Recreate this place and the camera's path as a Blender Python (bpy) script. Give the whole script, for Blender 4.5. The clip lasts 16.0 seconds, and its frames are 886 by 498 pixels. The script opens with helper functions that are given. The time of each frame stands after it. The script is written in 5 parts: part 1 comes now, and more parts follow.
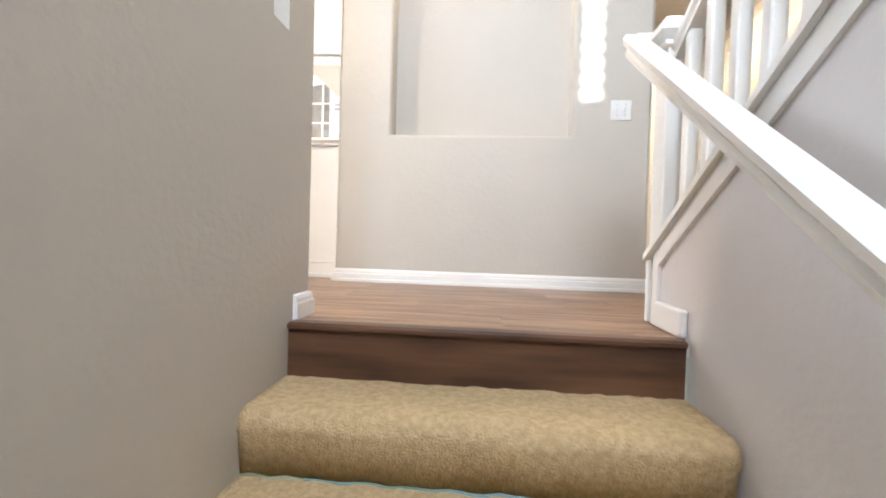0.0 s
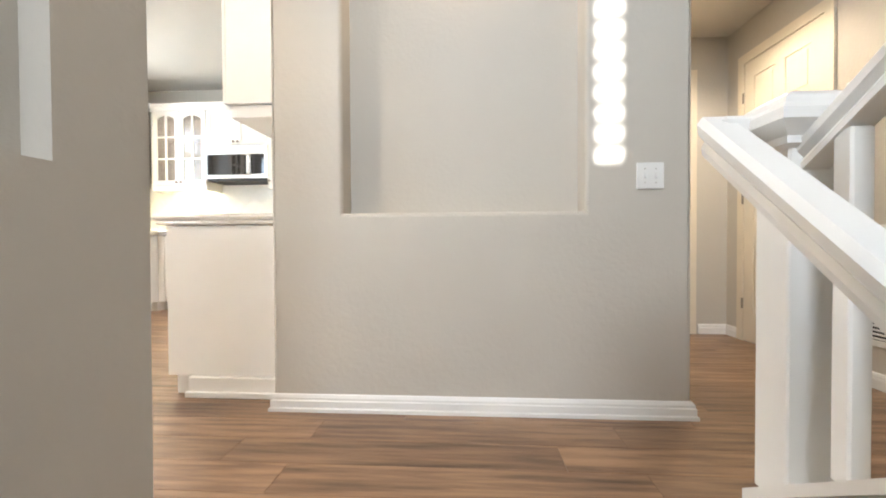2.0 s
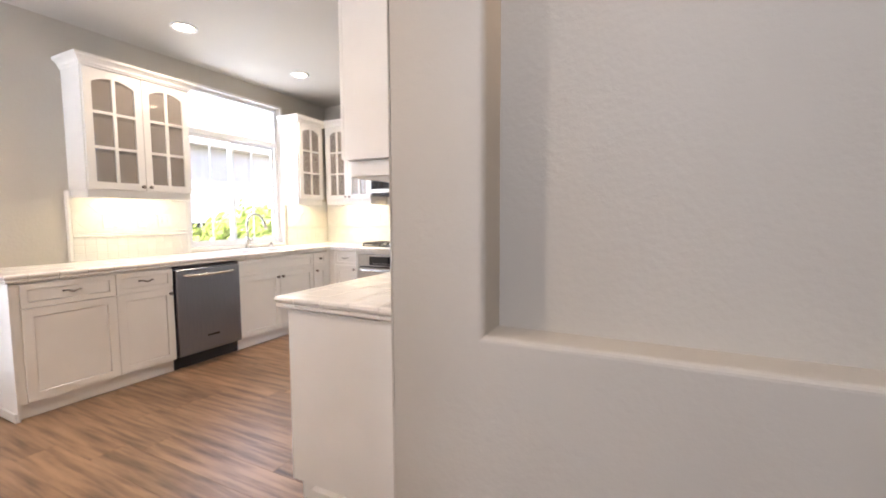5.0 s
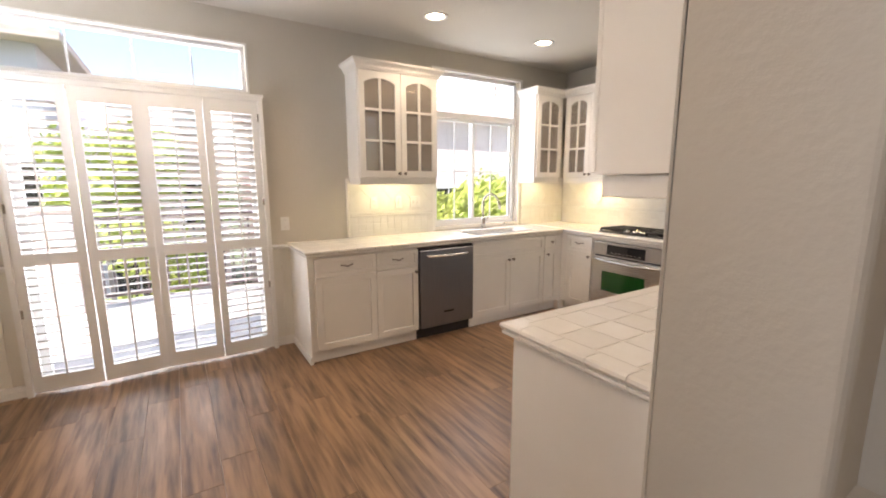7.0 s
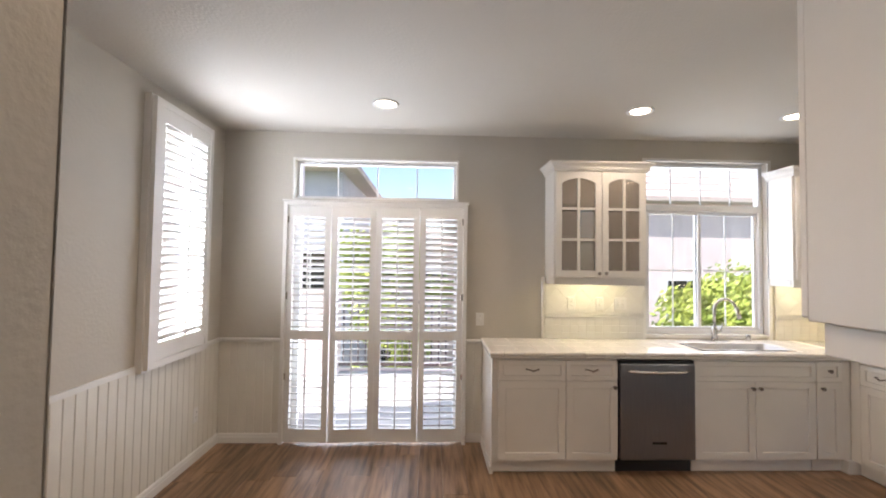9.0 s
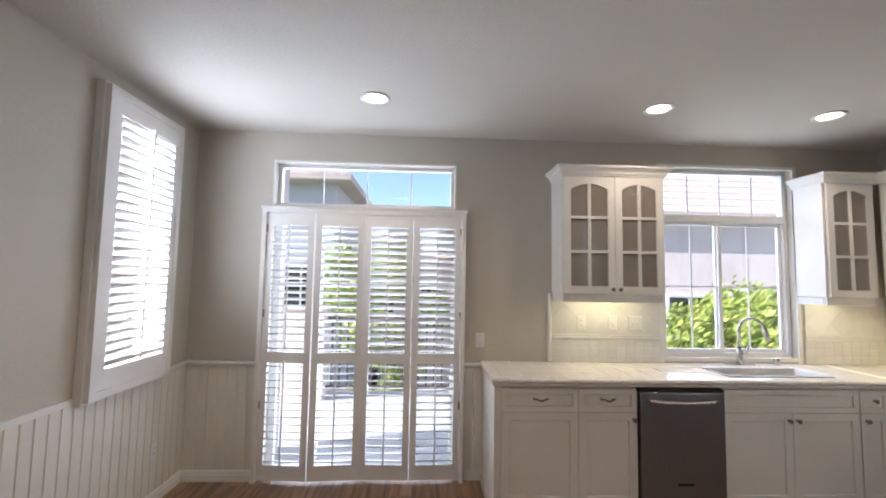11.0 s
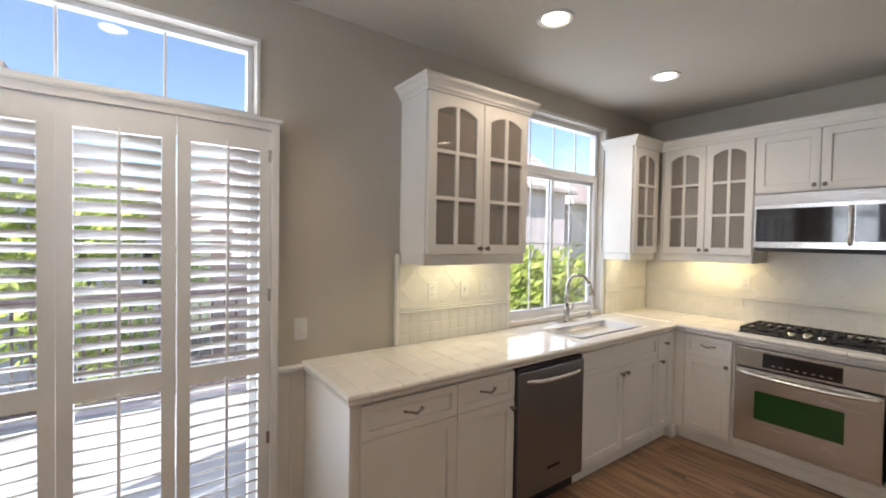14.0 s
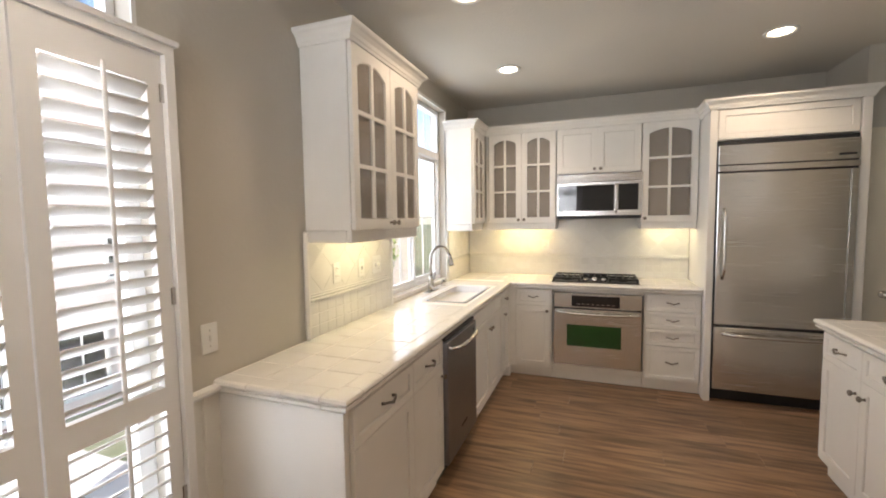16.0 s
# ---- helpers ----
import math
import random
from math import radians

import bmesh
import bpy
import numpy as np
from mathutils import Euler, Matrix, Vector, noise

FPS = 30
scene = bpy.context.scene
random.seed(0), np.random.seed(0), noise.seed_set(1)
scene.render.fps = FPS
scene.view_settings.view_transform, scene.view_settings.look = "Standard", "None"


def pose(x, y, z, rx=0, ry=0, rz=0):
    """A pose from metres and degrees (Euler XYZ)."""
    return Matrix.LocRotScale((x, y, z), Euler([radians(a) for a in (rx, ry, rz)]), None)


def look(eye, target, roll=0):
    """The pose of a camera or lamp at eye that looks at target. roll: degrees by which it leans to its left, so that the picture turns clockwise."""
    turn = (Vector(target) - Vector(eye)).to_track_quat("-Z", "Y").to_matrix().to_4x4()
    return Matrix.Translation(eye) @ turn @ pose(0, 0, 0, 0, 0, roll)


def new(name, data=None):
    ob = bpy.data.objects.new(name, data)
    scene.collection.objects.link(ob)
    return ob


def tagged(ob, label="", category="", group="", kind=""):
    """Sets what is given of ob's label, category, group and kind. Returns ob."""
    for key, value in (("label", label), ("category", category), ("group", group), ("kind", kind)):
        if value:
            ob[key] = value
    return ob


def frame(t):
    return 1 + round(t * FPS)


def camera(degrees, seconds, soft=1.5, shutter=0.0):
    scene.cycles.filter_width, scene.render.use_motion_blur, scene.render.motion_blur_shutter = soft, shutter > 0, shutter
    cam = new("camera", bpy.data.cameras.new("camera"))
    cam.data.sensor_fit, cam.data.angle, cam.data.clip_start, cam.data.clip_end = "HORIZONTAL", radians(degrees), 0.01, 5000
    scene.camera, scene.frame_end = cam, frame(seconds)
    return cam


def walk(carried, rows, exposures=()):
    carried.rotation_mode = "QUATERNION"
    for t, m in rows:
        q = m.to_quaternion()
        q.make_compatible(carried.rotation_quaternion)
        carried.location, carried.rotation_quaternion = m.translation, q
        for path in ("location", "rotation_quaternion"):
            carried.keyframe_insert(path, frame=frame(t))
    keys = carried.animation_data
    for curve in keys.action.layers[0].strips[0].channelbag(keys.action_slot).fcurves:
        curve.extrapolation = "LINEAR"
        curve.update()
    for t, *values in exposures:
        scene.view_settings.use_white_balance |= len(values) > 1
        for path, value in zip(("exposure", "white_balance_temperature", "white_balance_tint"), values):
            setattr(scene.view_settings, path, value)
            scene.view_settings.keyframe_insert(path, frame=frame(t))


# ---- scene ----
cam = camera(93.3, 16.0, soft=1.9)
PATH = [
    (0, (0.537, 0.358, 0.276), (0.355, 2.349, 0.229), 1.7),
    (0.5, (0.519, 0.536, 0.447), (0.327, 2.526, 0.431), 0.7),
    (1, (0.536, 0.679, 0.559), (0.336, 2.669, 0.553), 0.6),
    (1.5, (0.551, 0.861, 0.681), (0.369, 2.853, 0.655), 0.2),
    (2, (0.55, 1.018, 0.773), (0.413, 3.013, 0.739), -0.3),
    (2.5, (0.565, 1.116, 0.909), (0.445, 3.113, 0.882), -0.7),
    (3, (0.588, 1.242, 0.982), (0.391, 3.232, 0.944), -0.4),
    (3.2, (0.603, 1.302, 1.017), (0.351, 3.285, 0.976), -0.2),
    (5.5, (0.353, 1.83, 1.295), (-0.755, 3.482, 1.08), -0.3),
    (6, (0.312, 1.889, 1.329), (-1.005, 3.37, 1.058), 0.0),
    (6.5, (0.196, 1.981, 1.373), (-1.309, 3.264, 1.077), 0.2),
    (7, (0.142, 2.006, 1.463), (-1.526, 3.059, 1.133), -0.1),
    (7.5, (0.092, 2.031, 1.472), (-1.724, 2.814, 1.173), -0.1),
    (8, (0.091, 2.16, 1.51), (-1.85, 2.61, 1.33), 0.4),
    (8.5, (0.115, 2.276, 1.538), (-1.874, 2.476, 1.501), 0.6),
    (9, (0.123, 2.309, 1.578), (-1.875, 2.376, 1.648), 0.8),
    (9.2, (0.122, 2.312, 1.583), (-1.874, 2.348, 1.69), 0.9),
    (11.5, (-0.405, 2.334, 1.567), (-2.396, 2.443, 1.723), 0.9),
    (12, (-0.588, 2.347, 1.575), (-2.572, 2.585, 1.671), 0.7),
    (12.5, (-0.827, 2.284, 1.554), (-2.779, 2.718, 1.608), 1.0),
    (13, (-1.042, 2.179, 1.583), (-2.923, 2.86, 1.577), 1.1),
    (13.5, (-1.251, 2.151, 1.569), (-3.023, 3.078, 1.541), 1.2),
    (14, (-1.457, 2.092, 1.563), (-3.071, 3.271, 1.518), 1.0),
    (14.5, (-1.652, 1.982, 1.543), (-3.075, 3.386, 1.489), 0.6),
    (15, (-1.831, 1.859, 1.533), (-3.036, 3.452, 1.447), 0.6),
    (15.5, (-2.041, 1.742, 1.535), (-3.006, 3.492, 1.448), -0.6),
    (16, (-2.245, 1.613, 1.524), (-2.941, 3.483, 1.385), -0.8),
]
walk(cam, [(t, look(eye, target, roll)) for t, eye, target, roll in PATH],
     [(0, 3.0, 5750, 10), (2, 2.55, 5950, 8), (3.2, 2.15, 5900, 14), (5.5, 1.95, 6050, 18), (6.5, 1.58, 6650, 17), (7.5, 1.38, 6650, 17), (9, 1.08, 6250, 16), (11.5, 0.82, 5750, 14), (13, 0.74, 5700, 14), (14.5, 0.9, 6350, 13), (16, 1.1, 6550, 14)])

# ---- world, sun, large lights ----
SUN_DIR = Vector((0.30, -1.0, 0.80)).normalized()      # towards the sun
world = bpy.data.worlds.new("sky_world")
scene.world = world
world.use_nodes = True
wn = world.node_tree.nodes
sky = wn.new("ShaderNodeTexSky")
sky.sky_type = "NISHITA"
sky.sun_disc = False
sky.sun_elevation = math.asin(SUN_DIR.z)
sky.sun_rotation = math.atan2(SUN_DIR.x, SUN_DIR.y)
world.node_tree.links.new(sky.outputs[0], wn["Background"].inputs[0])
wn["Background"].inputs[1].default_value = 0.15


def lamp(name, kind, m, energy, color, size=0.1, size_y=None, spread=None, angle=None):
    data = bpy.data.lights.new(name, kind)
    data.energy, data.color = energy, color
    if kind == "AREA":
        data.size = size
        if size_y:
            data.shape, data.size_y = "RECTANGLE", size_y
        if spread:
            data.spread = radians(spread)
    elif kind == "SUN":
        data.angle = radians(angle)
    else:
        data.shadow_soft_size = size
        if kind == "SPOT":
            data.spot_size, data.spot_blend = radians(spread), 0.6
    ob = new(name, data)
    ob.matrix_world = m
    return ob


sun = lamp("sun", "SUN", look(SUN_DIR * 20, (0, 0, 0)), 5.0, (1.0, 0.95, 0.87), angle=0.5)
DAY = (0.86, 0.93, 1.0)
WARM = (1.0, 0.74, 0.47)
XW, YN, YS, ZC = -3.64, 6.22, 0.475, 2.745
lamp("window_light_door", "AREA", look((XW - 0.22, 1.84, 1.25), (0, 1.84, 1.0)), 29, DAY, 1.5, 2.4)
lamp("window_light_sink", "AREA", look((XW - 0.22, 4.86, 1.75), (0, 4.86, 1.5)), 9, DAY, 1.1, 1.5)
lamp("window_light_south", "AREA", look((-2.97, YS - 0.22, 1.75), (-2.97, 3, 1.4)), 56, DAY, 0.65, 1.6)
lamp("window_light_foyer", "AREA", look((0.3, -1.15, 2.9), (0.4, 3, 0.6)), 36, (0.93, 0.96, 1.0), 1.7, 1.8)

# ---- materials ----


def mat(name, color, rough=0.5, metal=0.0, color2=None, scale=3.0, stretch=(1, 1, 1), bump=0.0, bump_scale=60.0,
        detail=4.0, coat=0.0, rand=0.0, fac=(0.35, 0.65), spec=0.5, rough_var=0.0):
    """Paint, metal or wood: two noise scales for tone, a fine one for relief, an own tone for every object."""
    m = bpy.data.materials.new(name)
    m.use_nodes = True
    nt = m.node_tree
    N, L = nt.nodes, nt.links.new
    b = N["Principled BSDF"]
    b.inputs["Roughness"].default_value = rough
    b.inputs["Metallic"].default_value = metal
    b.inputs["Coat Weight"].default_value = coat
    b.inputs["Specular IOR Level"].default_value = spec
    tc = N.new("ShaderNodeTexCoord")
    mp = N.new("ShaderNodeMapping")
    mp.inputs["Scale"].default_value = stretch
    L(tc.outputs["Object"], mp.inputs[0])
    no = N.new("ShaderNodeTexNoise")
    no.inputs["Scale"].default_value, no.inputs["Detail"].default_value = scale, detail
    L(mp.outputs[0], no.inputs["Vector"])
    ra = N.new("ShaderNodeMapRange")
    ra.inputs[1].default_value, ra.inputs[2].default_value = fac
    L(no.outputs[0], ra.inputs[0])
    mix = N.new("ShaderNodeMix")
    mix.data_type = "RGBA"
    c2 = color2 or tuple(c * 0.93 for c in color)
    mix.inputs[6].default_value, mix.inputs[7].default_value = (*color, 1), (*c2, 1)
    L(ra.outputs[0], mix.inputs[0])
    out = mix.outputs[2]
    if rand:
        oi = N.new("ShaderNodeObjectInfo")
        r2 = N.new("ShaderNodeMapRange")
        r2.inputs[3].default_value, r2.inputs[4].default_value = 1 - rand, 1 + rand
        L(oi.outputs["Random"], r2.inputs[0])
        hs = N.new("ShaderNodeHueSaturation")
        L(r2.outputs[0], hs.inputs["Value"])
        L(out, hs.inputs["Color"])
        out = hs.outputs[0]
        ad = N.new("ShaderNodeVectorMath")
        sc = N.new("ShaderNodeMath")
        sc.operation = "MULTIPLY"
        sc.inputs[1].default_value = 37.0
        L(oi.outputs["Random"], sc.inputs[0])
        L(mp.outputs[0], ad.inputs[0])
        L(sc.outputs[0], ad.inputs[1])
        L(ad.outputs[0], no.inputs["Vector"])
    L(out, b.inputs["Base Color"])
    if rough_var:
        r3 = N.new("ShaderNodeMapRange")
        r3.inputs[3].default_value, r3.inputs[4].default_value = rough - rough_var, rough + rough_var
        L(no.outputs[0], r3.inputs[0])
        L(r3.outputs[0], b.inputs["Roughness"])
    if bump:
        n2 = N.new("ShaderNodeTexNoise")
        n2.inputs["Scale"].default_value, n2.inputs["Detail"].default_value = bump_scale, 3
        L(mp.outputs[0], n2.inputs["Vector"])
        bp = N.new("ShaderNodeBump")
        bp.inputs["Strength"].default_value, bp.inputs["Distance"].default_value = bump, 0.01
        L(n2.outputs[0], bp.inputs["Height"])
        L(bp.outputs[0], b.inputs["Normal"])
    return m


def glow(name, color, strength):
    m = bpy.data.materials.new(name)
    m.use_nodes = True
    b = m.node_tree.nodes["Principled BSDF"]
    b.inputs["Base Color"].default_value = (*color, 1)
    b.inputs["Emission Color"].default_value = (*color, 1)
    b.inputs["Emission Strength"].default_value = strength
    return m


def glass(name, color=(1, 1, 1), rough=0.0, frost=None):
    """Thin pane: clear with a little mirror on it; frosted ones also scatter some light."""
    m = bpy.data.materials.new(name)
    m.use_nodes = True
    N, L = m.node_tree.nodes, m.node_tree.links.new
    t, g, x = N.new("ShaderNodeBsdfTransparent"), N.new("ShaderNodeBsdfGlossy"), N.new("ShaderNodeMixShader")
    t.inputs[0].default_value = (*color, 1)
    g.inputs["Roughness"].default_value = rough
    lw, mr = N.new("ShaderNodeLayerWeight"), N.new("ShaderNodeMapRange")
    lw.inputs[0].default_value = 0.25
    mr.inputs[3].default_value, mr.inputs[4].default_value = 0.03, 0.35
    L(lw.outputs["Facing"], mr.inputs[0])
    L(mr.outputs[0], x.inputs[0])
    if frost:
        d, y = N.new("ShaderNodeBsdfDiffuse"), N.new("ShaderNodeMixShader")
        d.inputs[0].default_value = (*frost, 1)
        y.inputs[0].default_value = 0.26
        L(t.outputs[0], y.inputs[1])
        L(d.outputs[0], y.inputs[2])
        L(y.outputs[0], x.inputs[1])
    else:
        L(t.outputs[0], x.inputs[1])
    L(g.outputs[0], x.inputs[2])
    L(x.outputs[0], N["Material Output"].inputs[0])
    return m


WALL = mat("wall_paint", (0.55, 0.51, 0.44), 0.55, color2=(0.52, 0.48, 0.415), scale=1.2, bump=0.16, bump_scale=48)
CEIL = mat("ceiling_paint", (0.61, 0.575, 0.515), 0.8, color2=(0.585, 0.55, 0.49), scale=1.0, bump=0.25, bump_scale=55)
STAIRWALL = mat("stair_wall_paint", (0.64, 0.61, 0.60), 0.55, scale=1.5, bump=0.12, bump_scale=38)
WHITE = mat("cabinet_paint", (0.84, 0.81, 0.755), 0.34, scale=2.0, bump=0.04, bump_scale=25, rough_var=0.06)
TRIM = mat("trim_paint", (0.80, 0.785, 0.75), 0.38, scale=2.5, bump=0.05, bump_scale=20)
BEAD = mat("beadboard_paint", (0.76, 0.73, 0.655), 0.42, scale=2.5, bump=0.05, bump_scale=20, rand=0.015)
SHUT = mat("shutter_paint", (0.82, 0.80, 0.77), 0.36, scale=3.0)
HALLDOOR = mat("door_paint", (0.76, 0.68, 0.54), 0.4, scale=2.0)
INSIDE = mat("cabinet_inside", (0.74, 0.68, 0.62), 0.5, color2=(0.70, 0.64, 0.58), scale=6)
PLANK = mat("vinyl_plank", (0.33, 0.20, 0.112), 0.33, color2=(0.085, 0.046, 0.027), scale=2.4, stretch=(1.0, 11.0, 1.0), detail=9,
            bump=0.12, bump_scale=26, rand=0.2, fac=(0.36, 0.72), rough_var=0.08)
RISER = mat("wood_riser", (0.13, 0.062, 0.03), 0.42, color2=(0.05, 0.022, 0.012), scale=2.2, stretch=(1, 3, 9), detail=7, bump=0.1, bump_scale=20)
CARPET = mat("carpet_pile", (0.64, 0.48, 0.26), 0.95, color2=(0.50, 0.36, 0.19), scale=55, detail=6, bump=1.0, bump_scale=160, spec=0.1)
TILE = mat("glazed_tile", (0.83, 0.80, 0.75), 0.16, color2=(0.78, 0.745, 0.69), scale=5.0, bump=0.06, bump_scale=14, rand=0.025, rough_var=0.05)
SPLASH = mat("backsplash_tile", (0.77, 0.755, 0.72), 0.18, color2=(0.73, 0.71, 0.67), scale=6.0, bump=0.08, bump_scale=14, rand=0.025)
GROUT = mat("grout", (0.72, 0.69, 0.64), 0.9, scale=20, bump=0.3, bump_scale=200)
CGROUT = mat("counter_grout", (0.80, 0.75, 0.68), 0.8, scale=20)
SGROUT = mat("backsplash_grout", (0.745, 0.73, 0.69), 0.8, scale=20)
STEEL = mat("brushed_steel", (0.76, 0.745, 0.715), 0.27, 1.0, color2=(0.72, 0.705, 0.675), scale=9, stretch=(0.4, 0.4, 26), detail=5, rough_var=0.012)
DWSTEEL = mat("dark_brushed_steel", (0.30, 0.31, 0.34), 0.33, 1.0, color2=(0.26, 0.27, 0.30), scale=9, stretch=(30, 30, 0.5), detail=5, rough_var=0.05)
CHROME = mat("satin_nickel", (0.55, 0.52, 0.48), 0.24, 1.0, scale=20)
PEWTER = mat("pewter", (0.27, 0.235, 0.20), 0.35, 1.0, scale=30)
BLACK = mat("black_enamel", (0.012, 0.012, 0.013), 0.45, scale=20, color2=(0.03, 0.03, 0.03), bump=0.1, bump_scale=90)
DARK = mat("dark_plastic", (0.02, 0.02, 0.022), 0.5, scale=10)
OVENGLASS = mat("oven_glass", (0.010, 0.085, 0.014), 0.08, scale=1, color2=(0.008, 0.055, 0.010), coat=0.5)
BLACKGLASS = mat("black_glass", (0.012, 0.012, 0.014), 0.05, scale=1, coat=0.6)
PLASTIC = mat("white_plastic", (0.80, 0.79, 0.76), 0.35, scale=8)
SINKW = mat("sink_porcelain", (0.80, 0.80, 0.80), 0.12, scale=3)
VINYL = mat("window_vinyl", (0.78, 0.78, 0.78), 0.4, scale=4)
PANE = glass("pane_glass")
CABGLASS = glass("cabinet_glass", (0.94, 0.92, 0.90), 0.03, (0.62, 0.56, 0.50))
BULB = glow("bulb", (1.0, 0.80, 0.55), 7.0)
PUCK = glow("puck", (1.0, 0.85, 0.45), 8.0)
STUCCO = mat("pink_stucco", (0.84, 0.73, 0.70), 0.9, color2=(0.79, 0.67, 0.64), scale=1.5, bump=0.3, bump_scale=30)
STUCCO2 = mat("cream_stucco", (0.70, 0.60, 0.53), 0.9, scale=1.5, bump=0.3, bump_scale=30)
# white stucco, its bluish shade mixed into the base colour
STUCCO3 = mat("shaded_white_stucco", (0.58, 0.59, 0.64), 0.9, scale=1.5, bump=0.3, bump_scale=30)
ROOF = mat("clay_tile", (0.64, 0.53, 0.48), 0.85, color2=(0.52, 0.42, 0.38), scale=4, bump=0.3, bump_scale=10, rand=0.15)
DECK = mat("deck_concrete", (0.55, 0.53, 0.51), 0.85, color2=(0.46, 0.44, 0.42), scale=2.5, bump=0.2, bump_scale=50)
GROUND = mat("ground_soil", (0.17, 0.17, 0.11), 0.95, color2=(0.10, 0.13, 0.05), scale=0.4, bump=0.3, bump_scale=6)
LEAF = mat("leaf", (0.46, 0.52, 0.10), 0.55, color2=(0.24, 0.34, 0.05), scale=3, rand=0.2)
BARK = mat("bark", (0.14, 0.10, 0.07), 0.9, scale=12, bump=0.5, bump_scale=40)
RAILMETAL = mat("dark_railing", (0.10, 0.07, 0.07), 0.5, scale=8)

# ---- small helpers for shapes ----
BASE = {}


def thing(name, at, label, category, group="", kind=""):
    ob = new(name)
    ob.location = at
    ob.empty_display_size = 0.1
    BASE[ob.name] = Vector(at)
    return tagged(ob, label, category, group, kind)


def part(name, bm, material, parent=None, label="", smooth=False):
    """Links a bmesh, given in world metres, as one mesh under a thing or part."""
    base = BASE[parent.name] if parent else Vector((0, 0, 0))
    bmesh.ops.translate(bm, verts=bm.verts, vec=-base)
    bmesh.ops.recalc_face_normals(bm, faces=bm.faces)
    me = bpy.data.meshes.new(name)
    bm.to_mesh(me)
    bm.free()
    me.materials.append(material)
    if smooth:
        me.shade_smooth()
    ob = new(name, me)
    if parent:
        ob.parent = parent
    BASE[ob.name] = base
    return tagged(ob, label) if label else ob


def structure(name, bm, material, label, category="wall", smooth=False):
    ob = part(name, bm, material, None, label, smooth)
    return tagged(ob, label, category, kind="structure")


def box(bm, a, b, c=0.0):
    """A box between corners a and b, its edges cut by c."""
    lo = [min(p, q) for p, q in zip(a, b)]
    hi = [max(p, q) for p, q in zip(a, b)]
    c = min(c, min(h - l for l, h in zip(lo, hi)) * 0.45)
    if c <= 0:
        v = {}
        for i in range(8):
            s = (i & 1, i >> 1 & 1, i >> 2 & 1)
            v[s] = bm.verts.new([hi[k] if s[k] else lo[k] for k in range(3)])
        for k in range(3):
            p, q = (k + 1) % 3, (k + 2) % 3
            for e in (0, 1):
                f = []
                for d in ((0, 0), (1, 0), (1, 1), (0, 1)):
                    s = [0, 0, 0]
                    s[k], s[p], s[q] = e, d[0], d[1]
                    f.append(v[tuple(s)])
                bm.faces.new(f)
        return bm
    v = {}
    for i in range(8):
        s = (i & 1, i >> 1 & 1, i >> 2 & 1)
        for k in range(3):
            co = [(hi[j] - (c if j != k else 0)) if s[j] else (lo[j] + (c if j != k else 0)) for j in range(3)]
            v[s, k] = bm.verts.new(co)
    for k in range(3):
        p, q = (k + 1) % 3, (k + 2) % 3
        for e in (0, 1):
            f = []
            for d in ((0, 0), (1, 0), (1, 1), (0, 1)):
                s = [0, 0, 0]
                s[k], s[p], s[q] = e, d[0], d[1]
                f.append(v[tuple(s), k])
            bm.faces.new(f)
        for ep in (0, 1):
            for eq in (0, 1):
                s0, s1 = [0, 0, 0], [0, 0, 0]
                s0[p] = s1[p] = ep
                s0[q] = s1[q] = eq
                s1[k] = 1
                s0, s1 = tuple(s0), tuple(s1)
                bm.faces.new([v[s0, p], v[s1, p], v[s1, q], v[s0, q]])
    for i in range(8):
        s = (i & 1, i >> 1 & 1, i >> 2 & 1)
        bm.faces.new([v[s, 0], v[s, 1], v[s, 2]])
    return bm


def B(a, b, c=0.0, m=None):
    bm = box(bmesh.new(), a, b, c)
    if m is not None:
        bm.transform(m)
    return bm


def prism(bm, pts, d0, d1):
    """A polygon in (u, v), thick from w = d0 to d1."""
    lo = [bm.verts.new((u, v, d0)) for u, v in pts]
    hi = [bm.verts.new((u, v, d1)) for u, v in pts]
    bm.faces.new(lo[::-1])
    bm.faces.new(hi)
    for i in range(len(pts)):
        j = (i + 1) % len(pts)
        bm.faces.new([lo[i], lo[j], hi[j], hi[i]])
    return bm


def sweep(bm, path, profile, m=None):
    """A profile (out, up) run along a line in the plane with mitred corners; out is to the right of the way."""
    P = [Vector(p) for p in path]
    rings = []
    for i, p in enumerate(P):
        d0 = (P[i] - P[i - 1]).normalized() if i else None
        d1 = (P[i + 1] - P[i]).normalized() if i < len(P) - 1 else None
        d0, d1 = d0 or d1, d1 or d0
        n0, n1 = Vector((d0.y, -d0.x)), Vector((d1.y, -d1.x))
        n = (n0 + n1) / (1 + n0.dot(n1))
        rings.append([bm.verts.new((p.x + n.x * o, p.y + n.y * o, z)) for o, z in profile])
    for a, b in zip(rings, rings[1:]):
        for i in range(len(profile)):
            j = (i + 1) % len(profile)
            bm.faces.new([a[i], a[j], b[j], b[i]])
    bm.faces.new(rings[0])
    bm.faces.new(rings[-1][::-1])
    if m is not None:
        bm.transform(m)
    return bm


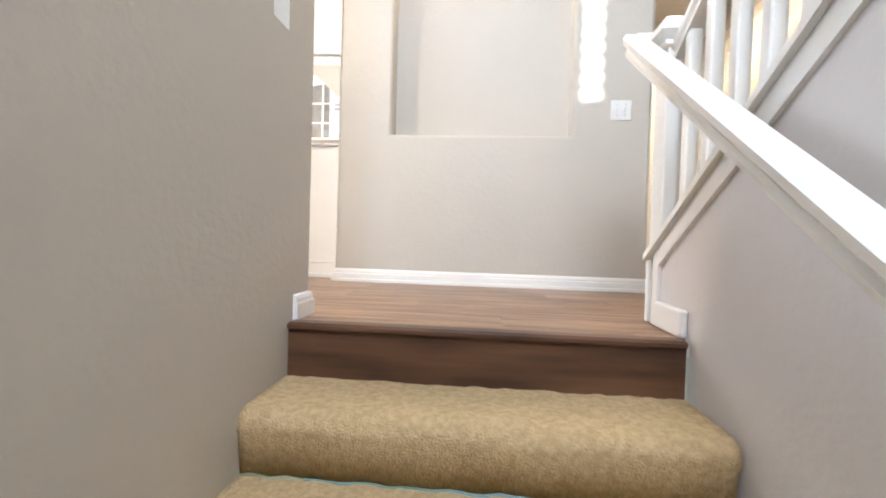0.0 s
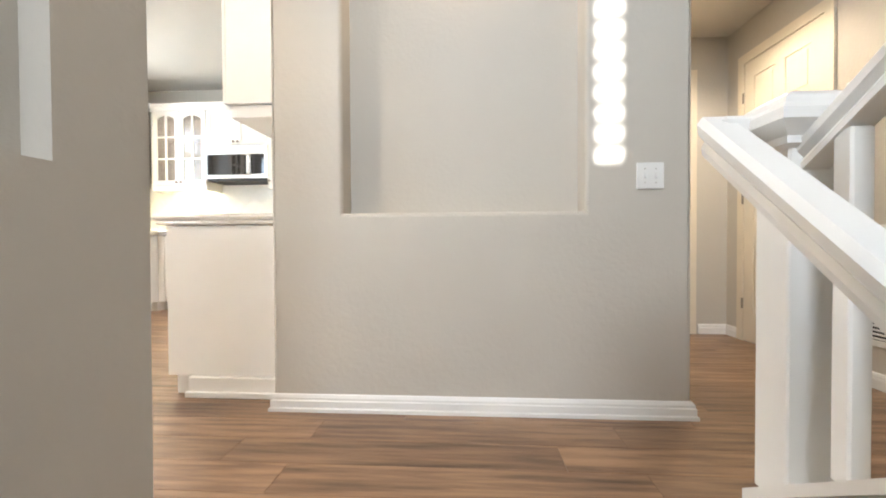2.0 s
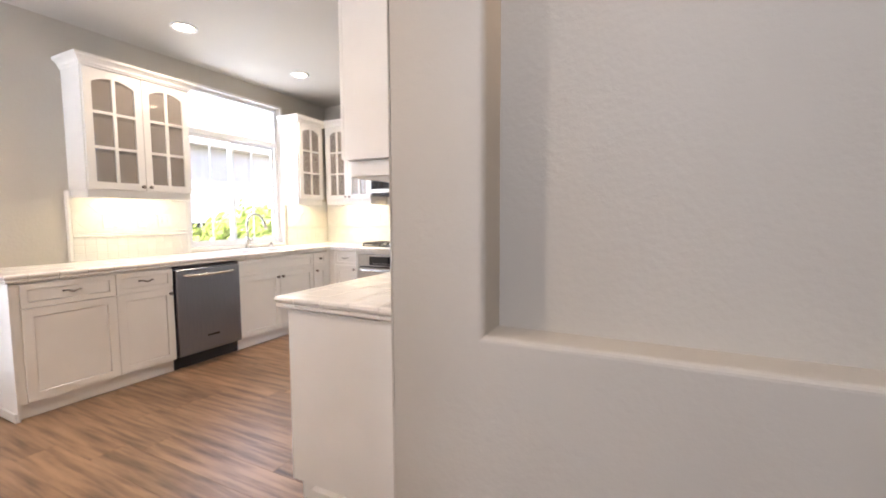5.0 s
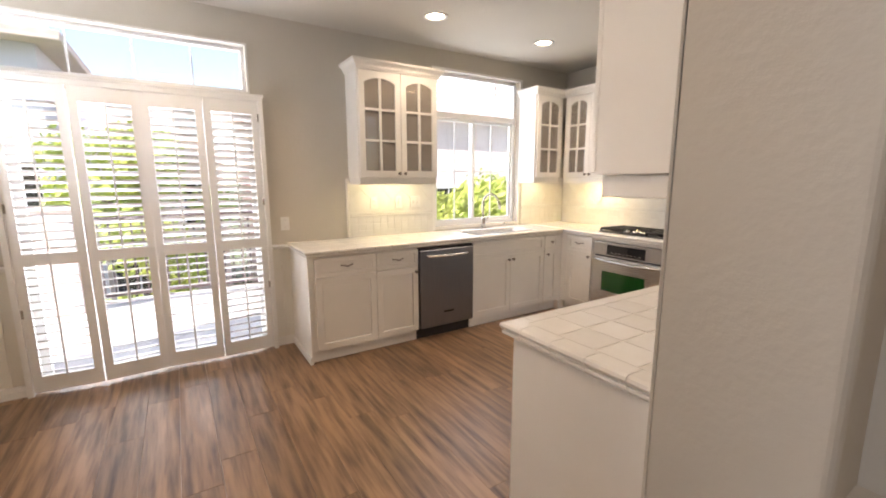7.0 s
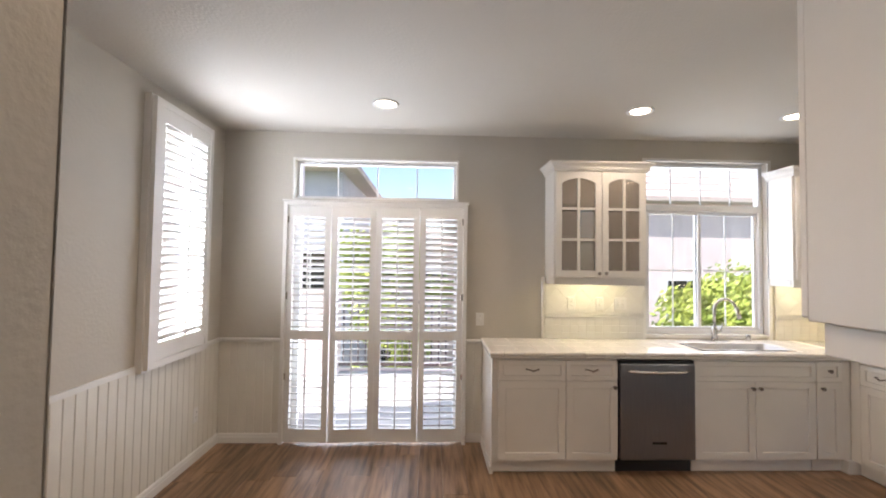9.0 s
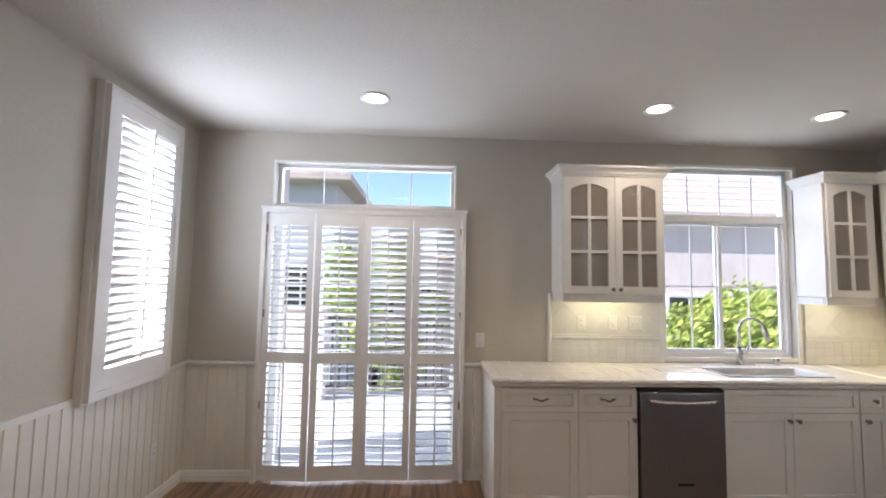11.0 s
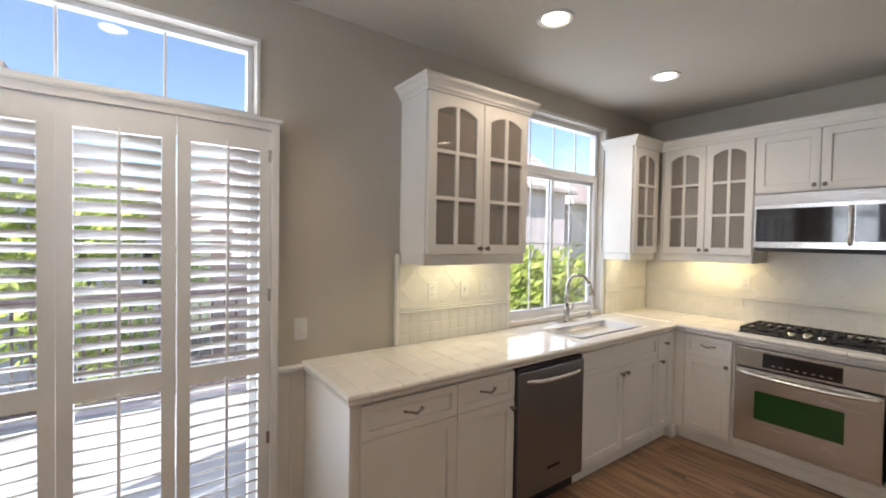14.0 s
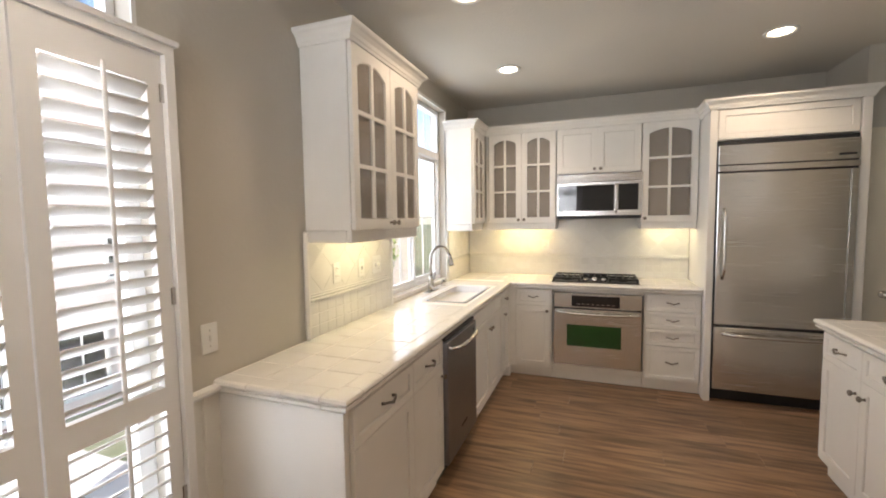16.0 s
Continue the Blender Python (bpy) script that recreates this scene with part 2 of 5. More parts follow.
def tube(bm, pts, r, n=8):
    """A round bar through points; r may be a list."""
    P = [Vector(p) for p in pts]
    rings, side = [], None
    for i, p in enumerate(P):
        d = (P[min(i + 1, len(P) - 1)] - P[max(i - 1, 0)]).normalized()
        if side is None:
            side = d.orthogonal().normalized()
        side = (side - d * side.dot(d)).normalized()
        up = d.cross(side)
        rr = r[i] if isinstance(r, (list, tuple)) else r
        rings.append([bm.verts.new(p + (side * math.cos(a) + up * math.sin(a)) * rr) for a in (2 * math.pi * k / n for k in range(n))])
    for a, b in zip(rings, rings[1:]):
        for i in range(n):
            bm.faces.new([a[i], a[(i + 1) % n], b[(i + 1) % n], b[i]])
    bm.faces.new(rings[0][::-1])
    bm.faces.new(rings[-1])
    return bm


def lathe(bm, profile, m=None, n=20):
    """Rings of (radius, height) round z."""
    rings = [[bm.verts.new((r * math.cos(2 * math.pi * k / n), r * math.sin(2 * math.pi * k / n), z)) for k in range(n)] for r, z in profile]
    for a, b in zip(rings, rings[1:]):
        for i in range(n):
            bm.faces.new([a[i], a[(i + 1) % n], b[(i + 1) % n], b[i]])
    bm.faces.new(rings[0][::-1])
    bm.faces.new(rings[-1])
    if m is not None:
        bm.transform(m)
    return bm


def facing(u, w, at):
    """Local axes for what hangs on a wall: u along it, v up, w out of it."""
    u, w = Vector(u), Vector(w)
    m = Matrix(((u.x, 0, w.x, at[0]), (u.y, 0, w.y, at[1]), (0, 1, 0, at[2]), (0, 0, 0, 1)))
    return m


def west(x):
    return facing((0, 1, 0), (1, 0, 0), (x, 0, 0))


def north(y):
    return facing((1, 0, 0), (0, -1, 0), (0, y, 0))


def south(y):
    return facing((1, 0, 0), (0, 1, 0), (0, y, 0))


def east_run(x):
    return facing((0, 1, 0), (-1, 0, 0), (x, 0, 0))


def wall_with_holes(bm, u0, u1, v0, v1, holes, w0, w1):
    """A thick wall in (u, v) with rectangular openings through it, built of blocks that butt."""
    us = sorted({u0, u1, *(h[0] for h in holes), *(h[1] for h in holes)})
    vs = sorted({v0, v1, *(h[2] for h in holes), *(h[3] for h in holes)})
    solid = {}
    for i in range(len(us) - 1):
        for j in range(len(vs) - 1):
            cu, cv = (us[i] + us[i + 1]) / 2, (vs[j] + vs[j + 1]) / 2
            solid[i, j] = not any(h[0] < cu < h[1] and h[2] < cv < h[3] for h in holes)
    vert = {}

    def V(i, j, w):
        if (i, j, w) not in vert:
            vert[i, j, w] = bm.verts.new((us[i], vs[j], w))
        return vert[i, j, w]
    for (i, j), s in solid.items():
        if not s:
            continue
        for w in (w0, w1):
            bm.faces.new([V(i, j, w), V(i + 1, j, w), V(i + 1, j + 1, w), V(i, j + 1, w)])
        for di, dj, a, b in ((-1, 0, (i, j), (i, j + 1)), (1, 0, (i + 1, j), (i + 1, j + 1)), (0, -1, (i, j), (i + 1, j)), (0, 1, (i, j + 1), (i + 1, j + 1))):
            if not solid.get((i + di, j + dj), False):
                bm.faces.new([V(*a, w0), V(*b, w0), V(*b, w1), V(*a, w1)])
    return bm


def clip(poly, u0, u1, v0, v1):
    for k, lim, sign in ((0, u0, 1), (0, u1, -1), (1, v0, 1), (1, v1, -1)):
        out = []
        for i, p in enumerate(poly):
            q = poly[(i + 1) % len(poly)]
            ip, iq = sign * (p[k] - lim) >= 0, sign * (q[k] - lim) >= 0
            if ip:
                out.append(p)
            if ip != iq:
                t = (lim - p[k]) / (q[k] - p[k])
                out.append((p[0] + t * (q[0] - p[0]), p[1] + t * (q[1] - p[1])))
        poly = out
        if len(poly) < 3:
            return None
    return poly

# ---- large structure ----
RISE, RUN, YT = 0.172, 0.265, 1.64
FLOOR_BED = structure("floor", box(B((XW, YS, -0.05), (-0.5, 6.22, -0.012)), (-0.5, YT, -0.05), (2.65, 6.22, -0.012)), GROUT, "brown wood-look vinyl plank floor", "floor")

m = west(XW)
WIN = (4.29, 5.44, 0.96, 2.55)
structure("wall_west", wall_with_holes(bmesh.new(), YS - 0.15, YN + 0.15, -0.05, 2.9, [(1.08, 2.60, 0.0, 2.07), (1.10, 2.555, 2.15, 2.497), WIN], -0.15, 0.0), WALL,
          "greige painted kitchen wall with patio door and window").data.transform(m)
structure("wall_north", B((XW, YN, -0.05), (-0.42, YN + 0.15, 2.9)), WALL, "greige painted wall behind the cooking counter")
structure("wall_pantry", B((-0.42, 5.62, -0.05), (1.5, 5.75, 2.9)), WALL, "greige painted wall beside the refrigerator")
structure("wall_pantry_return", B((-0.42, 5.75, -0.05), (-0.30, YN + 0.15, 2.9)), WALL, "greige wall return beside the refrigerator")
structure("wall_south", wall_with_holes(bmesh.new(), XW, -0.5, -0.05, 2.9, [(-3.27, -2.68, 0.95, 2.56)], -0.15, 0.0), WALL,
          "greige painted dining wall with a shuttered window").data.transform(south(YS))
structure("ceiling", B((XW, YS, ZC), (-0.36, YN + 0.1, ZC + 0.1)), CEIL, "flat off-white painted ceiling", "ceiling")
structure("ceiling_kitchen_back", B((-0.36, 4.62, ZC), (1.5, 5.62, ZC + 0.1)), CEIL, "flat off-white painted ceiling", "ceiling")

# wall with the tall niche, its edges rounded
x0, x1, n0, n1, nz0, nz1, zt, yf, yb = -0.368, 1.495, -0.034, 1.046, 0.905, 2.35, 5.9, 2.885, 3.02
bm = bmesh.new()
V = bm.verts.new
o = [V((x0, yf, -0.05)), V((x1, yf, -0.05)), V((x1, yf, zt)), V((x0, yf, zt))]
i4 = [V((n0, yf, nz0)), V((n1, yf, nz0)), V((n1, yf, nz1)), V((n0, yf, nz1))]
b4 = [V((n0, yb, nz0)), V((n1, yb, nz0)), V((n1, yb, nz1)), V((n0, yb, nz1))]
r4 = [V((x0, 4.62, -0.05)), V((x1, 4.62, -0.05)), V((x1, 4.62, zt)), V((x0, 4.62, zt))]
for k in range(4):
    j = (k + 1) % 4
    bm.faces.new([o[k], o[j], i4[j], i4[k]])
    bm.faces.new([i4[k], i4[j], b4[j], b4[k]])
    bm.faces.new([o[k], o[j], r4[j], r4[k]])
bm.faces.new(b4)
bm.faces.new(r4)
bm.edges.ensure_lookup_table()
soft = [e for e in bm.edges if set(e.verts) <= set(i4) or set(e.verts) in ({o[0], o[3]}, {o[1], o[2]})]
bmesh.ops.bevel(bm, geom=soft, offset=0.018, segments=4, affect="EDGES", profile=0.5)
structure("wall_niche", bm, WALL, "greige textured wall block with a tall recessed niche")

# wall between stairs and dining corner, with a shallow recess
bm = wall_with_holes(bmesh.new(), -1.3, 1.78, -1.6, 5.9, [(-0.3, 1.595, 0.895, 2.4)], 0.0, 0.05)
bm.transform(facing((0, 1, 0), (1, 0, 0), (-0.115, 0, 0)))
box(bm, (-0.5, -1.3, -1.6), (-0.115, 1.78, 5.9))
soft = [e for e in bm.edges if abs(e.verts[0].co.y - 1.78) < 1e-4 and abs(e.verts[1].co.y - 1.78) < 1e-4
        and abs(e.verts[0].co.x - e.verts[1].co.x) < 1e-4 and abs(e.verts[0].co.x + 0.29) > 0.2]
bmesh.ops.bevel(bm, geom=soft, offset=0.018, segments=4, affect="EDGES", profile=0.5)
structure("wall_stair", bm, WALL, "greige textured stair wall with a shallow recess")
# the white board is added to paint in a bright daylight patch
panel = thing("recess_light_patch", (-0.113, 1.0, 0.9), "white panel standing in for bright daylight in the stair wall recess", "panel")
part("board", B((-0.113, -0.2, 0.93), (-0.095, 1.42, 2.35), 0.004), TRIM, panel)
part("sill", B((-0.113, -0.25, 0.897), (-0.09, 1.44, 0.925), 0.006), TRIM, panel)

# foyer shell round the stairs, with the high window that lets the sun in
s = (2.885 + 1.3) / -SUN_DIR.y
sx, sz = SUN_DIR.x * s, SUN_DIR.z * s
structure("wall_foyer", wall_with_holes(bmesh.new(), -0.5, 2.8, -1.6, 7.2, [(1.095 + sx, 1.235 + sx, 1.09 + sz, 2.75 + sz), (-0.45, 0.5, 2.0, 3.8)], -0.12, 0.0), STAIRWALL,
          "pale foyer wall with a high window").data.transform(south(-1.3))
structure("ceiling_foyer", B((-0.5, -1.3, 7.2), (2.8, 2.885, 7.3)), CEIL, "foyer ceiling", "ceiling")
structure("wall_foyer_upper", B((-0.5, 1.78, ZC + 0.1), (-0.36, 2.885, 7.2)), WALL, "greige wall above the kitchen opening")
structure("wall_foyer_top", B((-0.36, 2.885, 5.9), (2.8, 3.0, 7.2)), WALL, "greige upper foyer wall")
structure("wall_stair_top", B((-0.5, -1.3, 5.9), (-0.36, 1.78, 7.2)), WALL, "greige upper stair wall")
structure("wall_hall_over", B((1.495, 2.885, 2.44), (2.65, 3.0, 5.9)), WALL, "greige wall above the hall opening")
# unseen sheet and bar, added to keep direct sun out of the wide opening
shade = thing("sun_blocker", (0.03, -1.4, 2.0), "unseen white sheet blocking the sun in the foyer window", "shade")
part("blocking_sheet", B((-0.45, -1.40, 2.0), (0.5, -1.385, 3.8)), SHUT, shade)
part("blocker_bar", tube(bmesh.new(), [(-0.45, -1.37, 3.76), (0.5, -1.37, 3.76)], 0.025, 10), SHUT, shade)
blind = thing("window_blind", (1.12 + sx, -1.3, 1.2 + sz), "white slatted blind in the high foyer window", "blind")
for k in range(19):
    z = 1.09 + sz + 0.09 * k
    part("slat", B((1.08 + sx, -1.30, z - 0.012), (1.25 + sx, -1.27, z + 0.012), 0.003), SHUT, blind)

# hall to the right of the niche wall
structure("wall_hall_east", B((2.65, -1.3, -1.6), (2.8, 4.75, 7.2)), WALL, "greige hall wall with a panel door")
structure("wall_hall_end", B((1.495, 4.62, -0.05), (2.65, 4.75, 2.9)), WALL, "greige wall at the end of the hall")
structure("ceiling_hall", B((1.495, 3.0, 2.44), (2.65, 4.62, 2.5)), CEIL, "warm-lit hall ceiling", "ceiling")

# ---- trims ----
BASEPROF = [(0, 0), (0.016, 0), (0.016, 0.05), (0.012, 0.056), (0.012, 0.066), (0.007, 0.078), (0, 0.082)]
BIGBASE = [(0, 0), (0.024, 0), (0.024, 0.018), (0.017, 0.024), (0.017, 0.06), (0.012, 0.066), (0.012, 0.078), (0.006, 0.092), (0, 0.098)]


def baseboard(path, prof=BASEPROF, label="white moulded baseboard"):
    structure("baseboard", sweep(bmesh.new(), path, prof), TRIM, label, "baseboard")


BIGBASE = [(o_, h_ * 0.8) for o_, h_ in BIGBASE]
baseboard([(-0.38, 3.0), (-0.36, 3.0), (-0.36, 2.885), (1.495, 2.885), (1.495, 4.62)], BIGBASE)
baseboard([(XW + 0.013, 1.02), (XW + 0.013, YS + 0.013), (-0.5, YS + 0.013), (-0.5, 1.78), (-0.065, 1.78), (-0.065, 1.66)][::-1])
baseboard([(XW + 0.013, 2.80), (XW + 0.013, 2.66)][::1])
baseboard([(1.495, 4.62), (1.6, 4.62)])
baseboard([(2.42, 4.62), (2.65, 4.62), (2.65, 4.47)])
baseboard([(2.65, 3.60), (2.65, 2.0)])
CHAIR = [(0, 0.872), (0.014, 0.872), (0.02, 0.882), (0.03, 0.888), (0.03, 0.902), (0.018, 0.907), (0, 0.907)]
structure("trim_chair_rail", sweep(bmesh.new(), [(XW + 0.012, 1.03), (XW + 0.012, YS + 0.012), (-2.60, YS + 0.012)][::-1], CHAIR), TRIM, "white wooden chair rail above the wainscot", "trim")
structure("trim_chair_rail_south", sweep(bmesh.new(), [(-0.5, YS + 0.012), (-2.60, YS + 0.012)], [(-o_, z_) for o_, z_ in CHAIR][::-1]), TRIM, "white wooden chair rail above the wainscot", "trim")
structure("trim_chair_rail_west", sweep(bmesh.new(), [(XW + 0.012, 2.80), (XW + 0.012, 2.655)], [(-o_, z_) for o_, z_ in CHAIR]), TRIM, "white wooden chair rail above the wainscot", "trim")

wains = thing("wainscot", (-2.0, YS, 0.0), "cream painted beadboard wainscot on the dining wall", "wainscot", kind="structure")
W = 0.0745
bead_mesh = None


def bead_board(bm, m):
    prism(bm, [(0.0, 0.006), (0.005, 0.011), (W - 0.005, 0.011), (W, 0.006), (W, -0.001), (0.0, -0.001)], 0.06, 0.875)
    bm.transform(m)


bm = bmesh.new()
bead_board(bm, Matrix.Identity(4))
bmesh.ops.recalc_face_normals(bm, faces=bm.faces)
bead_mesh = bpy.data.meshes.new("board")
bm.to_mesh(bead_mesh)
bm.free()
bead_mesh.materials.append(BEAD)
for k in range(42):
    ob = new("board", bead_mesh)
    ob.parent = wains
    ob.matrix_basis = pose(XW + 0.012 + W * k + 2.0, 0.001, 0)
for y_, n_ in ((1.03, 8), (2.80, 2)):
    for k in range(n_):
        ob = new("board", bead_mesh)
        ob.parent = wains
        ob.matrix_basis = pose(XW + 0.001 + 2.0, y_ - W * k - YS, 0, 0, 0, -90)

# ---- stairs ----
stairs = thing("carpeted_stairs", (0.54, 1.4, -1.2), "beige carpeted stairs with a dark wooden top riser", "stairs", kind="structure")
part("top_riser", B((-0.065, YT - 0.012, -0.175), (1.142, YT + 0.01, -0.013), 0.002), RISER, stairs, "dark brown wooden riser")
part("nosing", B((-0.065, YT - 0.028, -0.024), (1.142, YT + 0.03, 0.002), 0.008), RISER, stairs, "dark brown wooden nosing")


def carpet_step(bm, x0, x1, y0, y1, z0, z1, m=None):
    """A wrapped step: rounded front and slightly uneven pile."""
    r = 0.045
    prof = [(y1, z1)] + [(y0 + r - r * math.sin(a), z1 - r + r * math.cos(a)) for a in (0.0, 0.35, 0.7, 1.05, 1.4, 1.75, 2.1)] + [(y0 + 0.02, z0), (y1, z0)]
    nx = 60
    rows = []
    for i in range(nx + 1):
        x = x0 + (x1 - x0) * i / nx
        rows.append([bm.verts.new((x, y + 0.006 * noise.noise((x * 22, y * 40, z * 40)), z + 0.007 * noise.noise((x * 25, y * 30, z * 30 + 9)))) for y, z in prof])
    for a, b in zip(rows, rows[1:]):
        for i in range(len(prof) - 1):
            bm.faces.new([a[i], a[i + 1], b[i + 1], b[i]])
    bm.faces.new(rows[0])
    bm.faces.new(rows[-1][::-1])
    return bm


for k in range(6):
    y1 = YT - RUN * k
    part("carpet_step", carpet_step(bmesh.new(), -0.065, 1.143, y1 - RUN - 0.02, y1 - 0.012, -RISE * (k + 2), -RISE * (k + 1)), CARPET, stairs, smooth=True)
part("lower_floor", B((-0.065, -1.3, -1.6), (1.15, 0.05, -1.19)), CARPET, stairs)

upper = thing("upper_stairs", (1.8, 1.5, 0.0), "beige carpeted upper flight behind the low wall", "stairs", kind="structure")
for k in range(11):
    y1 = 1.75 - RUN * k
    if y1 - RUN > -1.3:
        part("carpet_step", carpet_step(bmesh.new(), 1.256, 2.65, y1 - RUN - 0.02, y1 - 0.012, 0.0, RISE * (k + 1)), CARPET, upper, smooth=True)

# low wall with sloping cap beside the stairs
SL = 0.64


def ztop(y):
    return 0.23 + (1.935 - y) * SL


kneewall = thing("stair_half_wall", (1.21, 1.9, 0.0), "pale sloping stair half wall with white trim", "half wall", kind="structure")
side = facing((0, 1, 0), (1, 0, 0), (0, 0, 0))
bm = prism(bmesh.new(), [(1.93, -0.02), (1.93, ztop(1.93)), (-1.3, ztop(-1.3)), (-1.3, -1.6), (1.72, -1.6), (1.72, -0.02)], 1.155, 1.265)
bm.transform(side)
part("wall_core", bm, STAIRWALL, kneewall)
bm = prism(bmesh.new(), [(1.945, ztop(1.945) - 0.004), (1.945, ztop(1.945) + 0.020), (-1.3, ztop(-1.3) + 0.020), (-1.3, ztop(-1.3) - 0.004)], 1.125, 1.295)
bm.transform(side)
part("cap", bm, TRIM, kneewall, "white cap board")
bm = prism(bmesh.new(), [(1.90, ztop(1.90) - 0.005), (-1.3, ztop(-1.3) - 0.005), (-1.3, ztop(-1.3) - 0.075), (1.855, ztop(1.855) - 0.075), (1.855, 0.0), (1.90, 0.0)], 1.143, 1.158)
bm.transform(side)
part("edge_trim", bm, TRIM, kneewall, "white edge trim")
part("end_trim", B((1.138, 1.928, 0.0), (1.282, 1.946, ztop(1.945) - 0.002), 0.004), TRIM, kneewall)
part("baseboard_return", B((1.132, 1.655, 0.0), (1.156, 1.85, 0.085), 0.006), TRIM, kneewall)

railing = thing("stair_railing", (1.21, 1.9, 0.26), "white painted stair railing with square balusters", "railing")


def bar(y, x, w, z0, z1):
    return B((x - w / 2, y - w / 2, z0), (x + w / 2, y + w / 2, z1), 0.004)


NX = 1.205
part("newel_post", bar(1.89, NX, 0.092, ztop(1.89), 1.0), TRIM, railing)
cap = bmesh.new()
prof = [(0.047, 0.945), (0.058, 0.952), (0.058, 0.966), (0.066, 0.975), (0.082, 0.992), (0.082, 1.012), (0.070, 1.024), (0.060, 1.04), (0.040, 1.052)]
rings = [[cap.verts.new((NX + sx_ * r, 1.89 + sy_ * r, z)) for sx_, sy_ in ((1, 1), (-1, 1), (-1, -1), (1, -1))] for r, z in prof]
for a, b in zip(rings, rings[1:]):
    for i in range(4):
        cap.faces.new([a[i], a[(i + 1) % 4], b[(i + 1) % 4], b[i]])
cap.faces.new(rings[0][::-1])
cap.faces.new(rings[-1])
part("newel_cap", cap, TRIM, railing, "moulded white newel cap")
RAILP = [(-0.024, 0.0), (0.024, 0.0), (0.026, 0.012), (0.020, 0.022), (0.032, 0.034), (0.034, 0.05), (0.024, 0.062), (-0.024, 0.062), (-0.034, 0.05), (-0.032, 0.034), (-0.020, 0.022), (-0.026, 0.012)]


def sloped_rail(y0, z0, y1, z1, x, prof=RAILP):
    bm = bmesh.new()
    ends = [[bm.verts.new((x + o_, y, z + h_)) for o_, h_ in prof] for y, z in ((y0, z0), (y1, z1))]
    n_ = len(prof)
    for i in range(n_):
        bm.faces.new([ends[0][i], ends[0][(i + 1) % n_], ends[1][(i + 1) % n_], ends[1][i]])
    bm.faces.new(ends[0][::-1])
    bm.faces.new(ends[1])
    return bm


part("upper_rail", sloped_rail(1.85, 0.90, -1.3, 0.90 + 3.15 * SL, NX), TRIM, railing)
for k in range(1, 12):
    y = 1.89 - 0.125 * k
    part("baluster", bar(y, NX, 0.038, ztop(y) + 0.018, 0.905 + (1.85 - y) * SL), TRIM, railing)
handrail = thing("handrail", (1.04, 1.3, 0.5), "white moulded handrail along the lower stairs", "handrail")
part("rail", sloped_rail(1.885, 0.932, -0.9, 0.932 - 2.785 * 0.735, 1.045, [(o_ * 1.12, h_ * 1.3 - 0.012) for o_, h_ in RAILP]), TRIM, handrail)
part("rail_return", B((1.045, 1.855, 0.915), (1.16, 1.898, 0.995), 0.008), TRIM, handrail)
for y in (0.9, -0.1):
    z = 0.925 - (1.885 - y) * 0.73
    part("bracket", tube(bmesh.new(), [(1.16, y, z - 0.05), (1.08, y, z - 0.05), (1.045, y, z + 0.005)], 0.008), CHROME, handrail)

for ob, way in ((railing, (-0.017, 0.0, 0.0)), (handrail, (0.013, 0.045, 0.03))):
    ob.location += Vector(way)

# ---- kitchen: cabinet kinds ----


def shaker(name, root, m, u0, u1, v0, v1, rail=0.055, t=0.02):
    """A framed front; its sunk middle is a piece of its own."""
    rail = min(rail, (v1 - v0) * 0.26, (u1 - u0) * 0.3)
    bm = ring(bmesh.new(), u0, u1, v0, v1, rail, 0.0, t)
    edge = [e for e in bm.edges if all(abs(q.co.z - t) < 1e-6 for q in e.verts) and sum(len(f.edges) == 4 for f in e.link_faces) == 2
            and abs(e.link_faces[0].normal.dot(e.link_faces[1].normal)) < 0.5]
    bmesh.ops.bevel(bm, geom=edge, offset=0.003, segments=1, affect="EDGES")
    bm.transform(m)
    front = part(name, bm, WHITE, root)
    part("panel", B((u0 + rail, v0 + rail, 0.0), (u1 - rail, v1 - rail, t - 0.008), 0.004, m), WHITE, front)
    return front


def ring(bm, u0, u1, v0, v1, t, w0, w1):
    return wall_with_holes(bm, u0, u1, v0, v1, [(u0 + t, u1 - t, v0 + t, v1 - t)], w0, w1)


def knob(parent, m, u, v, w=0.02):
    bm = lathe(bmesh.new(), [(0.009, 0), (0.006, 0.004), (0.0055, 0.012), (0.013, 0.018), (0.0155, 0.024), (0.012, 0.030), (0.004, 0.032)], m @ Matrix.Translation((u, v, w)), 14)
    part("knob", bm, PEWTER, parent, "pewter knob", smooth=True)


def pull(parent, m, u, v, w=0.02, half=0.045):
    pts = [(u - half, v, w - 0.002), (u - half, v + 0.003, w + 0.014), (u - half * 0.6, v + 0.002, w + 0.022), (u, v - 0.008, w + 0.026),
           (u + half * 0.6, v + 0.002, w + 0.022), (u + half, v + 0.003, w + 0.014), (u + half, v, w - 0.002)]
    bm = tube(bmesh.new(), pts, [0.007, 0.005, 0.0055, 0.007, 0.0055, 0.005, 0.007], 8)
    bm.transform(m)
    part("handle", bm, PEWTER, parent, "pewter bow handle", smooth=True)


